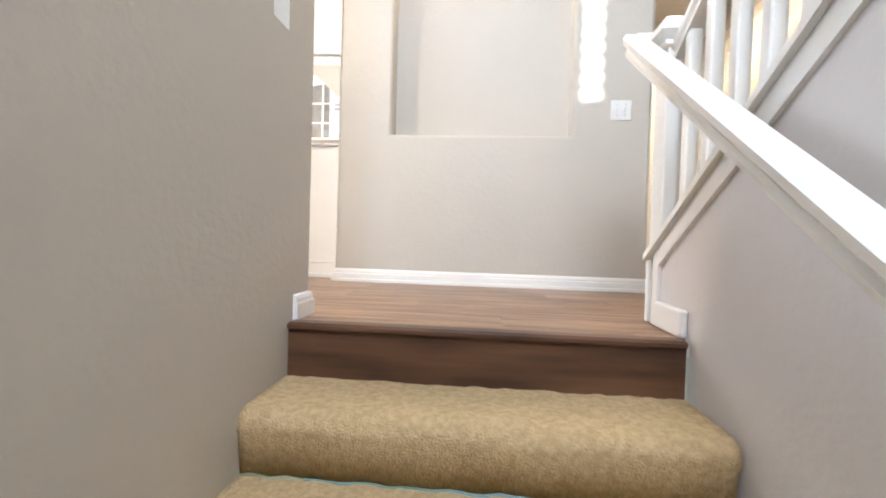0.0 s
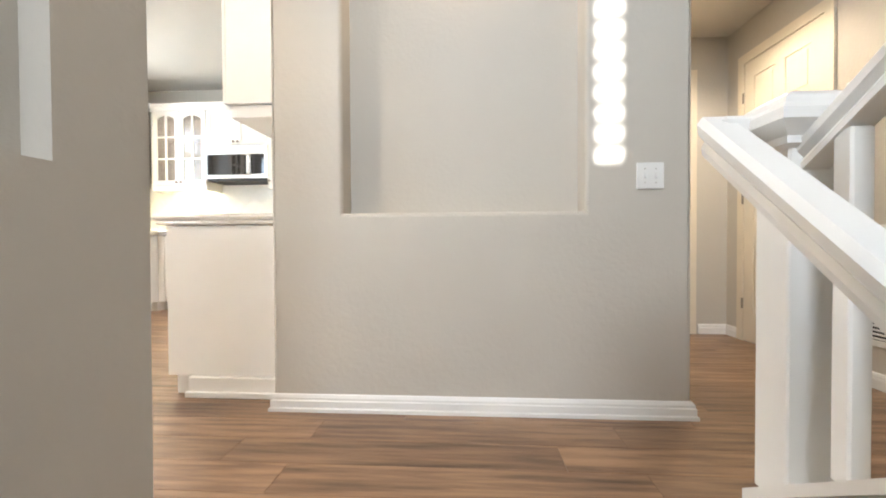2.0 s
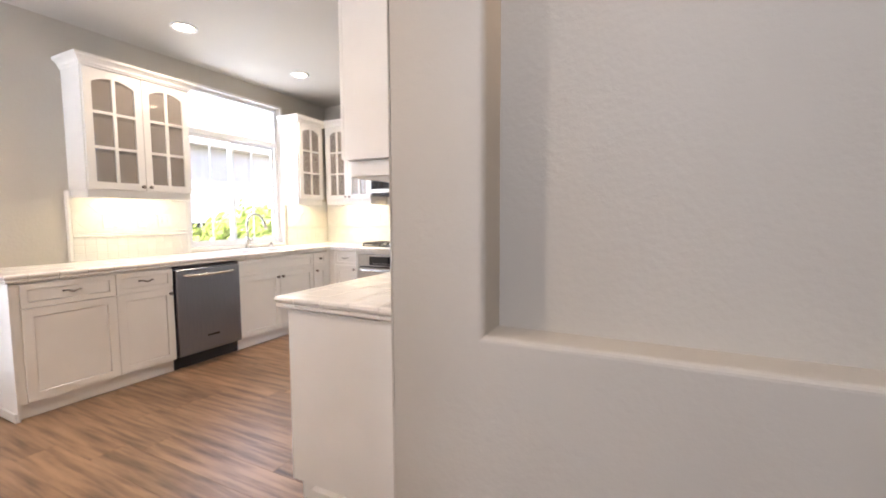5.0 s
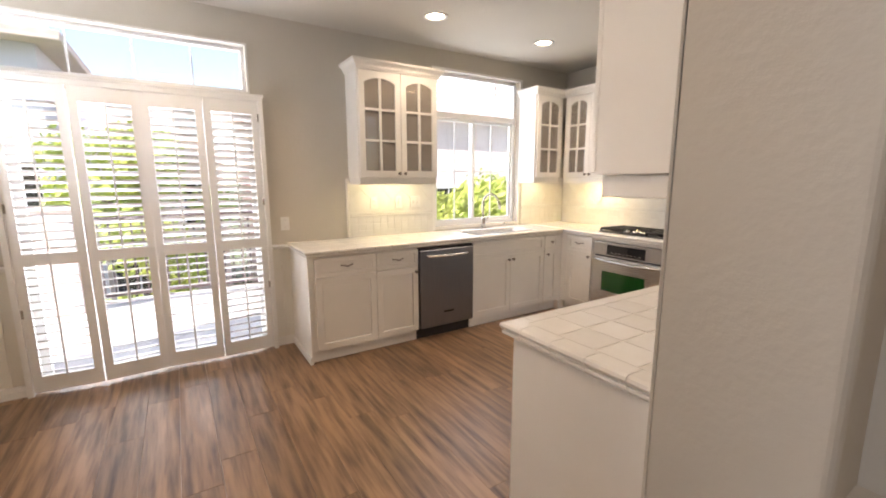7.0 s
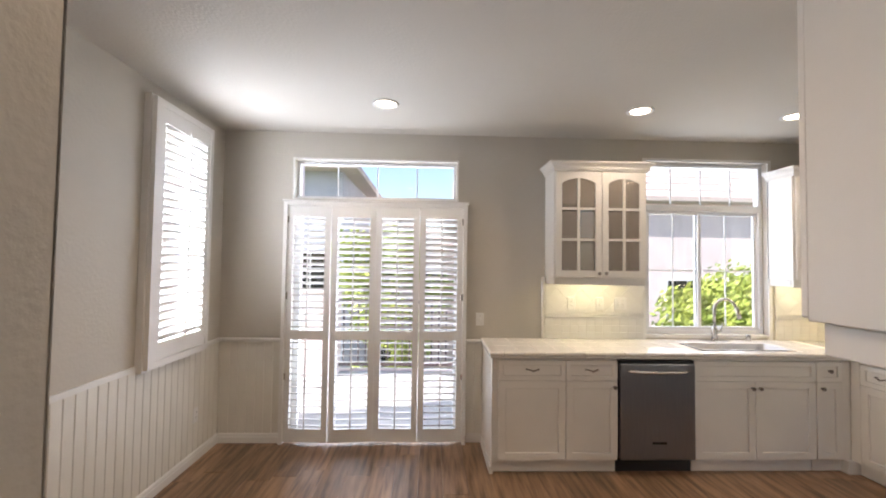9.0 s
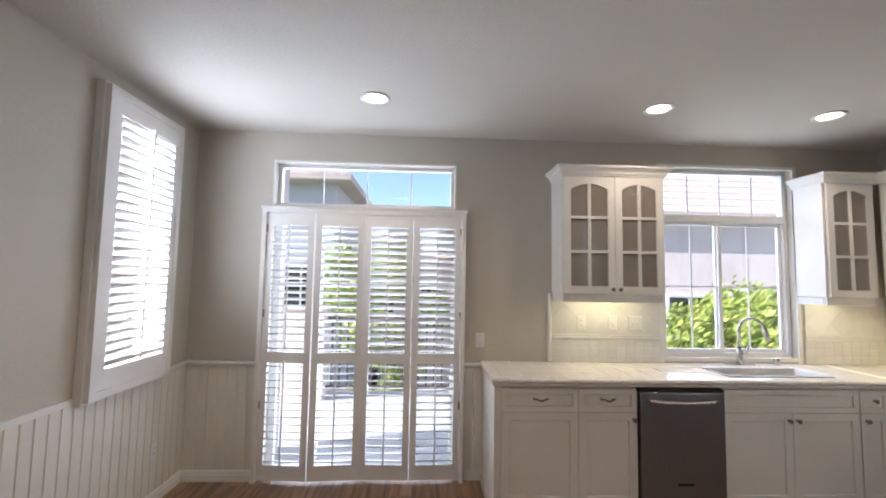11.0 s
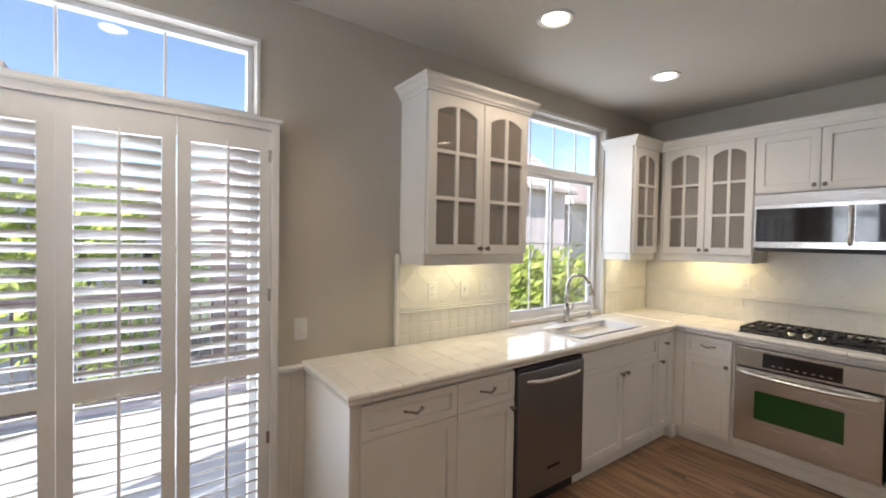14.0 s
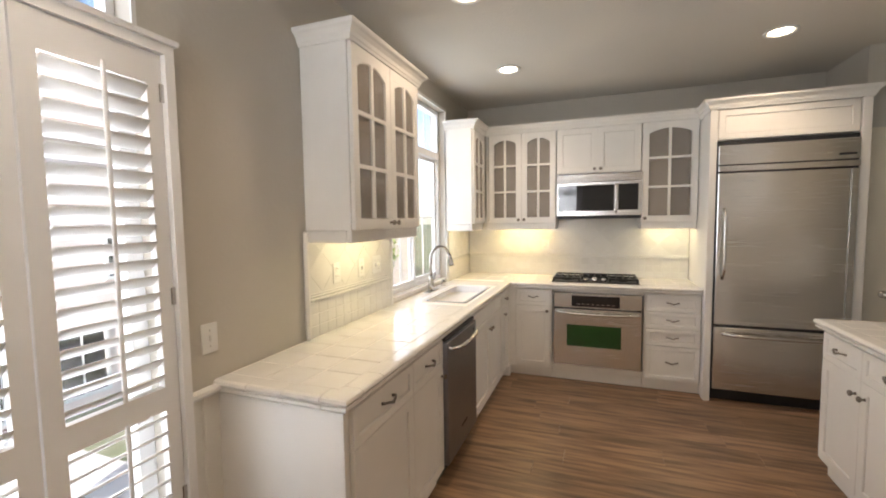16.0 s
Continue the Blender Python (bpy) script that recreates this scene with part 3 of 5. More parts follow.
def base_cabinet(m, u0, u1, fronts, label, group, depth=0.57, top=0.862):
    """fronts: (kind, u0, u1, v0, v1, hardware, hu, hv)."""
    at = m @ Vector(((u0 + u1) / 2, 0, -depth / 2))
    root = thing("base_cabinet", at, label, "cabinet", group)
    bm = bmesh.new()
    box(bm, (u0, 0.10, -depth), (u1, top, -0.001), 0.001)
    bm.transform(m)
    part("body", bm, WHITE, root)
    part("plinth", B((u0, 0.0, -depth), (u1, 0.098, -0.03), 0.003, m), WHITE, root)
    for kind, a, b, c, d, hw, hu, hv in fronts:
        f = shaker(kind, root, m, a + 0.002, b - 0.002, c + 0.002, d - 0.002, 0.055 if kind == "door" else 0.036)
        if hw == "knob":
            knob(f, m, hu, hv)
        elif hw == "pull":
            pull(f, m, hu, hv)
    return root


mW = west(-3.075)
base_cabinet(mW, 2.815, 3.765, [("drawer", 2.85, 3.365, 0.70, 0.855, "pull", 3.11, 0.785), ("drawer", 3.365, 3.765, 0.70, 0.855, "pull", 3.565, 0.785),
                                ("door", 2.85, 3.365, 0.105, 0.70, "", 0, 0), ("door", 3.365, 3.765, 0.105, 0.70, "knob", 3.738, 0.655)],
             "white shaker base cabinet with two drawers and two doors", "kitchen base cabinets")
base_cabinet(mW, 4.365, 5.325, [("drawer", 4.365, 5.325, 0.70, 0.855, "", 0, 0), ("door", 4.365, 4.845, 0.105, 0.70, "knob", 4.815, 0.65),
                                ("door", 4.845, 5.325, 0.105, 0.70, "knob", 4.875, 0.65)], "white shaker sink cabinet with two doors", "kitchen base cabinets")
base_cabinet(mW, 5.33, 5.60, [("drawer", 5.33, 5.54, 0.70, 0.855, "knob", 5.43, 0.785), ("door", 5.33, 5.54, 0.105, 0.70, "knob", 5.37, 0.65)],
             "narrow white shaker corner cabinet", "kitchen base cabinets")
mN = north(5.625)
base_cabinet(mN, -3.04, -2.645, [("drawer", -2.985, -2.66, 0.70, 0.855, "pull", -2.82, 0.785), ("door", -2.985, -2.66, 0.105, 0.70, "knob", -2.69, 0.655)],
             "white shaker base cabinet beside the oven", "kitchen base cabinets")
base_cabinet(mN, -1.865, -1.425, [("drawer", -1.85, -1.43, 0.705, 0.855, "pull", -1.64, 0.785), ("drawer", -1.85, -1.43, 0.555, 0.705, "pull", -1.64, 0.635),
                                  ("drawer", -1.85, -1.43, 0.41, 0.555, "pull", -1.64, 0.485), ("drawer", -1.85, -1.43, 0.105, 0.405, "pull", -1.64, 0.265)],
             "white four-drawer base cabinet beside the refrigerator", "kitchen base cabinets")
oc = thing("oven_cabinet", (-2.255, 5.9, 0), "white cabinet housing round the wall oven", "cabinet", "kitchen base cabinets")
part("plinth", B((-2.643, 5.655, 0), (-1.867, 6.2, 0.098), 0.003), WHITE, oc)
part("bottom_rail", B((-2.643, 5.627, 0.10), (-1.867, 6.2, 0.155), 0.003), WHITE, oc)
part("top_rail", B((-2.643, 5.627, 0.838), (-1.867, 6.2, 0.862), 0.003), WHITE, oc)

# sides of the peninsula, which has fronts facing the kitchen and plain panels to the hall
mE = east_run(-1.0)
pen = base_cabinet(mE, 3.07, 4.60, [("drawer", 4.22, 4.60, 0.70, 0.855, "pull", 4.41, 0.785), ("door", 4.22, 4.60, 0.105, 0.70, "knob", 4.26, 0.62),
                                    ("drawer", 3.75, 4.22, 0.70, 0.855, "pull", 3.98, 0.785), ("door", 3.75, 4.22, 0.105, 0.70, "knob", 4.18, 0.62),
                                    ("drawer", 3.09, 3.75, 0.70, 0.855, "pull", 3.42, 0.785), ("door", 3.09, 3.75, 0.105, 0.70, "knob", 3.70, 0.62)],
                   "white peninsula cabinet with plain end panel", "kitchen base cabinets", depth=0.635)
part("end_panel", B((-1.0, 3.045, 0.10), (-0.365, 3.067, 0.862), 0.002), WHITE, pen)
part("end_plinth", B((-0.875, 3.02, 0.0), (-0.365, 3.066, 0.098), 0.003), WHITE, pen)
part("skirting", B((-0.885, 3.0, 0.0), (-0.385, 3.018, 0.03), 0.004), TRIM, pen)
endp = thing("side_panel", (-3.35, 2.80, 0), "white end panel of the sink counter", "panel")
part("panel", B((XW + 0.002, 2.80, 0.0), (-3.062, 2.813, 0.862), 0.002), WHITE, endp)
part("skirting", B((XW + 0.03, 2.785, 0.0), (-3.062, 2.798, 0.06), 0.004), TRIM, endp)

filler = thing("corner_filler", (-3.06, 5.62, 0), "white filler strip in the cabinet corner", "cabinet")
part("strip", B((-3.10, 5.543, 0.10), (-3.06, 5.605, 0.862), 0.002), WHITE, filler)
part("strip", B((-3.10, 5.607, 0.10), (-2.988, 5.66, 0.862), 0.002), WHITE, filler)
part("plinth", B((-3.15, 5.56, 0.0), (-3.04, 5.70, 0.098), 0.002), WHITE, filler)

# ---- dishwasher ----
dw = thing("dishwasher", (-3.3, 4.065, 0), "dark stainless steel dishwasher under the tiled counter", "dishwasher")
part("body", B((-3.62, 3.772, 0.1), (-3.075, 4.358, 0.858)), DARK, dw)
part("door", B((3.775, 0.115, 0.002), (4.355, 0.835, 0.045), 0.006, mW), DWSTEEL, dw)
part("top_strip", B((3.775, 0.838, 0.0), (4.355, 0.858, 0.03), 0.003, mW), DARK, dw)
part("toe_kick", B((3.772, 0.0, -0.06), (4.358, 0.1, -0.03), 0.002, mW), DARK, dw)
bm = tube(bmesh.new(), [(3.83 + 0.47 * k / 10, 0.785 - 0.004 * math.sin(math.pi * k / 10), 0.045 + 0.045 * min(1, math.sin(math.pi * k / 10) * 2.2)) for k in range(11)], 0.011, 10)
bm.transform(mW)
part("handle", bm, STEEL, dw, "curved steel handle", smooth=True)
part("badge", B((4.02, 0.235, 0.045), (4.13, 0.252, 0.047), 0.0, mW), DARK, dw)

# ---- oven ----
oven = thing("wall_oven", (-2.255, 5.9, 0.155), "stainless built-in oven with green-tinted window", "oven")
part("body", B((-2.632, 5.63, 0.157), (-1.878, 6.15, 0.836)), DARK, oven)
part("control_panel", B((-2.632, 0.70, 0.0), (-1.878, 0.835, 0.03), 0.004, mN), STEEL, oven)
disp = part("display", B((-2.47, 0.715, 0.03), (-2.06, 0.815, 0.034), 0.002, mN), BLACKGLASS, oven, "black glass control display")
for k in range(8):
    part("button_mark", B((-2.42 + 0.042 * k, 0.735, 0.034), (-2.40 + 0.042 * k, 0.741, 0.0345), 0, mN), STEEL, disp)
bm = wall_with_holes(bmesh.new(), -2.63, -1.88, 0.19, 0.69, [(-2.51, -2.045, 0.345, 0.545)], 0.0, 0.038)
bm.transform(mN)
od = part("door", bm, STEEL, oven)
part("window", B((-2.515, 0.34, 0.02), (-2.04, 0.55, 0.033), 0.0, mN), OVENGLASS, od, "dark green-tinted oven window")
bm = tube(bmesh.new(), [(-2.615 + 0.72 * k / 12, 0.665 - 0.012 * math.sin(math.pi * k / 12), 0.038 + 0.045 * min(1, math.sin(math.pi * k / 12) * 3)) for k in range(13)], 0.012, 10)
bm.transform(mN)
part("handle", bm, STEEL, od, "long curved steel handle", smooth=True)
part("bottom_strip", B((-2.632, 0.158, 0.0), (-1.878, 0.187, 0.02), 0.003, mN), STEEL, oven)

# ---- microwave ----
mw = thing("microwave", (-2.25, 6.0, 1.55), "stainless over-the-range microwave with dark window", "microwave")
mM = north(5.85)
part("body", B((-2.63, 5.87, 1.53), (-1.87, 6.21, 1.935), 0.003), DARK, mw)
bm = prism(bmesh.new(), [(0.0, 1.865), (0.012, 1.935), (0.02, 1.935), (-0.02, 1.935), (-0.02, 1.865)][:2] + [(-0.02, 1.935), (-0.02, 1.865)], -2.63, -1.87)
bm.transform(Matrix(((0, 0, 1, 0), (-1, 0, 0, 5.85), (0, 1, 0, 0), (0, 0, 0, 1))))
part("vent_top", bm, STEEL, mw)
bm = wall_with_holes(bmesh.new(), -2.63, -1.87, 1.545, 1.862, [(-2.615, -2.112, 1.588, 1.832), (-2.075, -1.905, 1.595, 1.835)], -0.02, 0.0)
bm.transform(mM)
part("front", bm, STEEL, mw)
part("window", B((-2.618, 1.584, -0.012), (-2.108, 1.836, -0.004), 0.0, mM), BLACKGLASS, mw)
part("keypad", B((-2.08, 1.59, -0.012), (-1.90, 1.84, -0.003), 0.0, mM), BLACKGLASS, mw, "black keypad")
bm = tube(bmesh.new(), [(-2.095, 1.575 + 0.26 * k / 8, 0.0 + 0.035 * min(1, math.sin(math.pi * k / 8) * 3)) for k in range(9)], 0.012, 10)
bm.transform(mM)
part("handle", bm, STEEL, mw, "upright steel handle", smooth=True)
part("grille", B((-2.62, 5.86, 1.515), (-1.88, 6.2, 1.53), 0.003), DARK, mw)

# ---- refrigerator ----
fr = thing("refrigerator", (-0.925, 5.9, 0), "stainless built-in refrigerator with bottom freezer drawer", "refrigerator")
mF = north(5.50)
part("body", B((-1.365, 5.53, 0.1), (-0.485, 6.2, 2.11)), DARK, fr)
part("toe_kick", B((-1.365, 5.60, 0.0), (-0.485, 6.2, 0.098)), DARK, fr)
part("freezer_drawer", B((-1.36, 0.115, -0.03), (-0.535, 0.63, 0.0), 0.005, mF), STEEL, fr)
dr = part("door", B((-1.36, 0.65, -0.03), (-0.535, 1.86, 0.0), 0.005, mF), STEEL, fr)
part("side_strip", B((-0.53, 0.115, -0.03), (-0.487, 1.86, -0.006), 0.003, mF), STEEL, fr)
part("top_strip", B((-1.36, 1.87, -0.03), (-0.487, 1.915, 0.004), 0.003, mF), STEEL, fr)
gr = part("top_grille", B((-1.36, 1.925, -0.03), (-0.487, 2.075, -0.004), 0.003, mF), STEEL, fr)
part("badge", B((-0.61, 1.955, -0.004), (-0.51, 1.97, 0.0), 0, mF), DARK, gr)
bm = tube(bmesh.new(), [(-1.315, 1.02 + 0.56 * k / 8, 0.06 * min(1, math.sin(math.pi * k / 8) * 3)) for k in range(9)], 0.012, 10)
bm.transform(mF)
part("handle", bm, STEEL, dr, "upright steel handle", smooth=True)
bm = tube(bmesh.new(), [(-1.30 + 0.71 * k / 8, 0.575, 0.055 * min(1, math.sin(math.pi * k / 8) * 3)) for k in range(9)], 0.012, 10)
bm.transform(mF)
part("drawer_handle", bm, STEEL, fr, "long steel drawer handle", smooth=True)
fs = thing("refrigerator_surround", (-0.92, 5.9, 0), "white tall cabinet surround over the refrigerator", "cabinet")
part("left_panel", B((-1.422, 5.52, 0.0), (-1.372, YN - 0.002, 2.36), 0.003), WHITE, fs)
part("right_panel", B((-0.48, 5.52, 0.0), (-0.425, YN - 0.002, 2.36), 0.003), WHITE, fs)
bm = B((-1.37, 5.55, 2.12), (-0.482, YN - 0.002, 2.36))
part("over_box", bm, WHITE, fs)
shaker("front_panel", fs, north(5.548), -1.36, -0.49, 2.125, 2.35, 0.045)
CROWN = [(-0.02, 0.0), (0.006, 0.0), (0.010, 0.012), (0.016, 0.018), (0.020, 0.034), (0.034, 0.050), (0.046, 0.058), (0.050, 0.066), (0.050, 0.078), (-0.02, 0.078)]


def crown(path, z):
    return sweep(bmesh.new(), path, [(o_, z + h_) for o_, h_ in CROWN])


part("crown", crown([(-1.422, YN), (-1.422, 5.52), (-0.425, 5.52), (-0.425, 5.6)][::-1][::-1], 2.36), WHITE, fs, "white crown moulding")

# ---- upper cabinets ----


def glass_door(m, u0, u1, v0, v1, root, side):
    """Arched lattice door of six panes."""
    s_, t = 0.052, 0.02
    a, b = u0 + s_, u1 - s_
    c = (a + b) / 2
    top = v1 - s_ - 0.004
    zs = [v0 + s_ + (top - v0 - s_) * k / 3 for k in range(4)]
    holes = [(p, q, zs[k] + (0.010 if k else 0), zs[k + 1] - (0.010 if k < 2 else 0)) for p, q in ((a, c - 0.011), (c + 0.011, b)) for k in range(3)]
    bm = wall_with_holes(bmesh.new(), u0, u1, v0, v1, holes, 0, t)
    bm.transform(m)
    d = part("door", bm, WHITE, root)
    for p, q, e0, e1 in ((a, c - 0.011, 0.0, 0.5), (c + 0.011, b, 0.5, 1.0)):
        arc = [(p + (q - p) * k / 8, top - 0.045 * (1 - math.sin(math.pi * (e0 + (e1 - e0) * k / 8)) ** 0.8) - 0.002) for k in range(9)]
        bm = prism(bmesh.new(), [(q, top + 0.001), (p, top + 0.001)] + arc, 0.001, t - 0.001)
        bm.transform(m)
        part("arch", bm, WHITE, d)
    for i in range(2):
        for k in range(3):
            z0 = v0 + s_ + (v1 - v0 - 2 * s_) * k / 3
            z1 = v0 + s_ + (v1 - v0 - 2 * s_) * (k + 1) / 3
            p, q = (a, c) if i == 0 else (c, b)
            part("pane", B((p + 0.004, z0 + 0.004, 0.007), (q - 0.004, z1 - (0.05 if k == 2 else 0.004) * 0 - 0.004, 0.010), 0, m), CABGLASS, d)
    if side:
        knob(d, m, u1 - 0.026 if side == "r" else u0 + 0.026, v0 + 0.03, t)
    return d


def upper_cabinet(m, u0, u1, v0, v1, depth, doors, label, low_rail=True, solid=False, hide=()):
    root = thing("wall_cabinet", m @ Vector(((u0 + u1) / 2, v0, -depth / 2)), label, "cabinet", "kitchen wall cabinets")
    t = 0.018
    if solid:
        part("body", B((u0, v0, -depth), (u1, v1, -0.001), 0.001, m), WHITE, root)
    else:
        for nm, a, b in (("side", (u0, v0, -depth), (u0 + t, v1, -0.001)), ("side", (u1 - t, v0, -depth), (u1, v1, -0.001)),
                         ("bottom", (u0 + t, v0, -depth), (u1 - t, v0 + t, -0.001)), ("top", (u0 + t, v1 - t, -depth), (u1 - t, v1, -0.001))):
            part(nm, B(a, b, 0.001, m), WHITE, root)
        part("back", B((u0 + t, v0 + t, -depth), (u1 - t, v1 - t, -depth + 0.008), 0, m), INSIDE, root, "brown-grey cabinet back")
        for a, b in (((u0 + t, v0 + t, -depth + 0.01), (u0 + t + 0.003, v1 - t, -0.01)), ((u1 - t - 0.003, v0 + t, -depth + 0.01), (u1 - t, v1 - t, -0.01))):
            part("lining", B(a, b, 0, m), INSIDE, root)
        for k in (1, 2):
            z = v0 + (v1 - v0) * (0.06 + 0.9 * k / 3)
            part("shelf", B((u0 + t + 0.004, z - 0.008, -depth + 0.012), (u1 - t - 0.004, z + 0.008, -0.03), 0.001, m), INSIDE, root)
    for kind, a, b, c, d, sd in doors:
        if kind == "glass":
            glass_door(m, a, b, c, d, root, sd)
        else:
            f = shaker("door", root, m, a, b, c, d)
            knob(f, m, b - 0.026 if sd == "r" else a + 0.026, c + 0.035)
    if low_rail:
        part("light_rail", B((u0 + 0.006, v0 - 0.062, -0.03), (u1 - 0.006, v0 - 0.001, -0.002), 0.003, m), WHITE, root)
        for u in (u0 + 0.006, u1 - 0.028):
            part("light_rail_end", B((u, v0 - 0.062, -depth + 0.004), (u + 0.022, v0 - 0.001, -0.032), 0.003, m), WHITE, root)
    return root


mA = west(-3.37)
cabA = upper_cabinet(mA, 3.362, 4.155, 1.478, 2.385, 0.268, [("glass", 3.372, 3.765, 1.483, 2.375, "r"), ("glass", 3.77, 4.145, 1.483, 2.375, "l")],
                     "white wall cabinet with two arched glass doors beside the window")
part("crown", crown([(XW, 3.362), (-3.35, 3.362), (-3.35, 4.155), (XW, 4.155)], 2.378), WHITE, cabA, "white crown moulding")
mB = west(-3.37)
cabB = upper_cabinet(mB, 5.44, 5.845, 1.478, 2.385, 0.268, [("glass", 5.46, 5.84, 1.483, 2.375, "")], "white corner wall cabinet with a glass door")
part("crown", crown([(XW, 5.44), (-3.35, 5.44), (-3.35, 5.868), (-1.424, 5.868)], 2.378), WHITE, cabB, "white crown moulding")
mC = north(5.888)
cabC = upper_cabinet(mC, -3.345, -2.64, 1.478, 2.385, 0.33, [("glass", -3.31, -2.98, 1.483, 2.375, "r"), ("glass", -2.975, -2.645, 1.483, 2.375, "l")],
                     "white wall cabinet with two arched glass doors in the corner")
cabE = upper_cabinet(mC, -2.635, -1.885, 1.945, 2.385, 0.33, [("solid", -2.632, -2.262, 1.95, 2.375, "r"), ("solid", -2.258, -1.888, 1.95, 2.375, "l")],
                     "white shaker wall cabinet above the microwave", low_rail=False, solid=True)
cabD = upper_cabinet(mC, -1.88, -1.425, 1.478, 2.385, 0.33, [("glass", -1.875, -1.43, 1.483, 2.375, "l")], "white wall cabinet with one arched glass door")
# over the peninsula, hung from the ceiling
cabP = thing("hanging_cabinet", (-0.5, 3.8, 1.49), "white cabinet hung over the peninsula", "cabinet", "kitchen wall cabinets")
part("body", B((-0.683, 3.06, 1.475), (-0.362, 4.55, ZC - 0.002), 0.002), WHITE, cabP)
part("door", B((-0.705, 3.065, 1.48), (-0.686, 3.8, ZC - 0.01), 0.003), WHITE, cabP)
part("door", B((-0.705, 3.805, 1.48), (-0.686, 4.54, ZC - 0.01), 0.003), WHITE, cabP)
part("light_rail", B((-0.672, 3.08, 1.41), (-0.364, 4.54, 1.473), 0.003), WHITE, cabP)

# ---- taps, sink, cooktop ----
CT = 0.918
sink = thing("kitchen_sink", (-3.32, 4.88, 0.75), "white porcelain undermount sink in the tiled counter", "sink")
bm = bmesh.new()
su0, su1, sx0, sx1 = 4.48, 5.26, -3.52, -3.15
rings = []
for inset, z in ((0.0, CT + 0.004), (0.012, CT + 0.006), (0.028, CT - 0.004), (0.034, CT - 0.16), (0.075, CT - 0.19)):
    loop_ = []
    for cx, cy, a0 in ((sx1, su1, 0), (sx0, su1, 90), (sx0, su0, 180), (sx1, su0, 270)):
        r = 0.05
        for k in range(5):
            a = radians(a0 + 22.5 * k)
            x = cx - math.copysign(r + inset, cx - (sx0 + sx1) / 2) + r * math.cos(a)
            y = cy - math.copysign(r + inset, cy - (su0 + su1) / 2) + r * math.sin(a)
            loop_.append(bm.verts.new((x, y, z)))
    rings.append(loop_)
for a, b in zip(rings, rings[1:]):
    for i in range(len(a)):
        bm.faces.new([a[i], a[(i + 1) % len(a)], b[(i + 1) % len(a)], b[i]])
bm.faces.new(rings[-1])
part("basin", bm, SINKW, sink, smooth=True)
part("drain", lathe(bmesh.new(), [(0.04, CT - 0.19), (0.04, CT - 0.186), (0.02, CT - 0.188)], Matrix.Translation((-3.34, 4.87, 0))), CHROME, sink)
tap = thing("faucet", (-3.575, 4.885, CT), "brushed nickel gooseneck kitchen faucet", "faucet")
fx, fy = -3.575, 4.885
part("base_plate", B((fx - 0.03, fy - 0.12, CT), (fx + 0.03, fy + 0.12, CT + 0.008), 0.003), CHROME, tap)
part("stem", tube(bmesh.new(), [(fx, fy, CT + 0.006), (fx, fy, CT + 0.05), (fx, fy, CT + 0.10), (fx, fy, CT + 0.13)], [0.028, 0.024, 0.024, 0.018], 14), CHROME, tap, smooth=True)
pts = [(fx, fy, CT + 0.12), (fx, fy, CT + 0.28)] + [(fx + (0.085 - 0.085 * math.cos(a)) * 0.75, fy + (0.085 - 0.085 * math.cos(a)) * 0.66, CT + 0.28 + 0.10 * math.sin(a)) for a in (0.4, 0.8, 1.2, 1.6, 2.0, 2.4, 2.8)]
part("spout", tube(bmesh.new(), pts, 0.0135, 12), CHROME, tap, smooth=True)
e = Vector(pts[-1])
part("spray_head", tube(bmesh.new(), [e, e + Vector((0.008, 0.008, -0.03)), e + Vector((0.02, 0.018, -0.10))], [0.015, 0.017, 0.02], 12), CHROME, tap, smooth=True)
part("lever", tube(bmesh.new(), [(fx, fy + 0.02, CT + 0.085), (fx + 0.005, fy + 0.055, CT + 0.095), (fx + 0.012, fy + 0.07, CT + 0.16)], [0.012, 0.009, 0.006], 10), CHROME, tap, smooth=True)
sd = thing("soap_dispenser", (-3.575, 5.2, CT), "small nickel air gap beside the sink", "sink fitting")
part("post", lathe(bmesh.new(), [(0.02, CT), (0.02, CT + 0.045), (0.012, CT + 0.055)], Matrix.Translation((-3.58, 5.20, 0))), CHROME, sd, smooth=True)

ck = thing("gas_cooktop", (-2.28, 5.9, CT), "black gas cooktop with cast iron grates", "cooktop")
cx0, cx1, cy0, cy1 = -2.66, -1.89, 5.70, 6.12
part("tray", B((cx0, cy0, CT - 0.01), (cx1, cy1, CT + 0.012), 0.006), BLACK, ck)
for gx0, gx1 in ((cx0 + 0.01, cx0 + 0.26), (cx0 + 0.265, cx1 - 0.265), (cx1 - 0.26, cx1 - 0.01)):
    g = bmesh.new()
    gy0 = cy0 + (0.14 if gx0 > cx0 + 0.2 and gx1 < cx1 - 0.2 else 0.01)
    z = CT + 0.038
    for y in (gy0 + 0.012, cy1 - 0.02, (gy0 + cy1) / 2):
        box(g, (gx0, y - 0.006, z - 0.01), (gx1, y + 0.006, z + 0.006), 0.002)
    for k in range(5):
        x = gx0 + 0.008 + (gx1 - gx0 - 0.016) * k / 4
        box(g, (x - 0.006, gy0, z - 0.012), (x + 0.006, cy1 - 0.01, z + 0.008), 0.002)
    for x in (gx0 + 0.008, gx1 - 0.008):
        for y in (gy0 + 0.01, cy1 - 0.02):
            box(g, (x - 0.008, y - 0.008, CT + 0.012), (x + 0.008, y + 0.008, z), 0.001)
    part("grate", g, BLACK, ck, "cast iron grate")
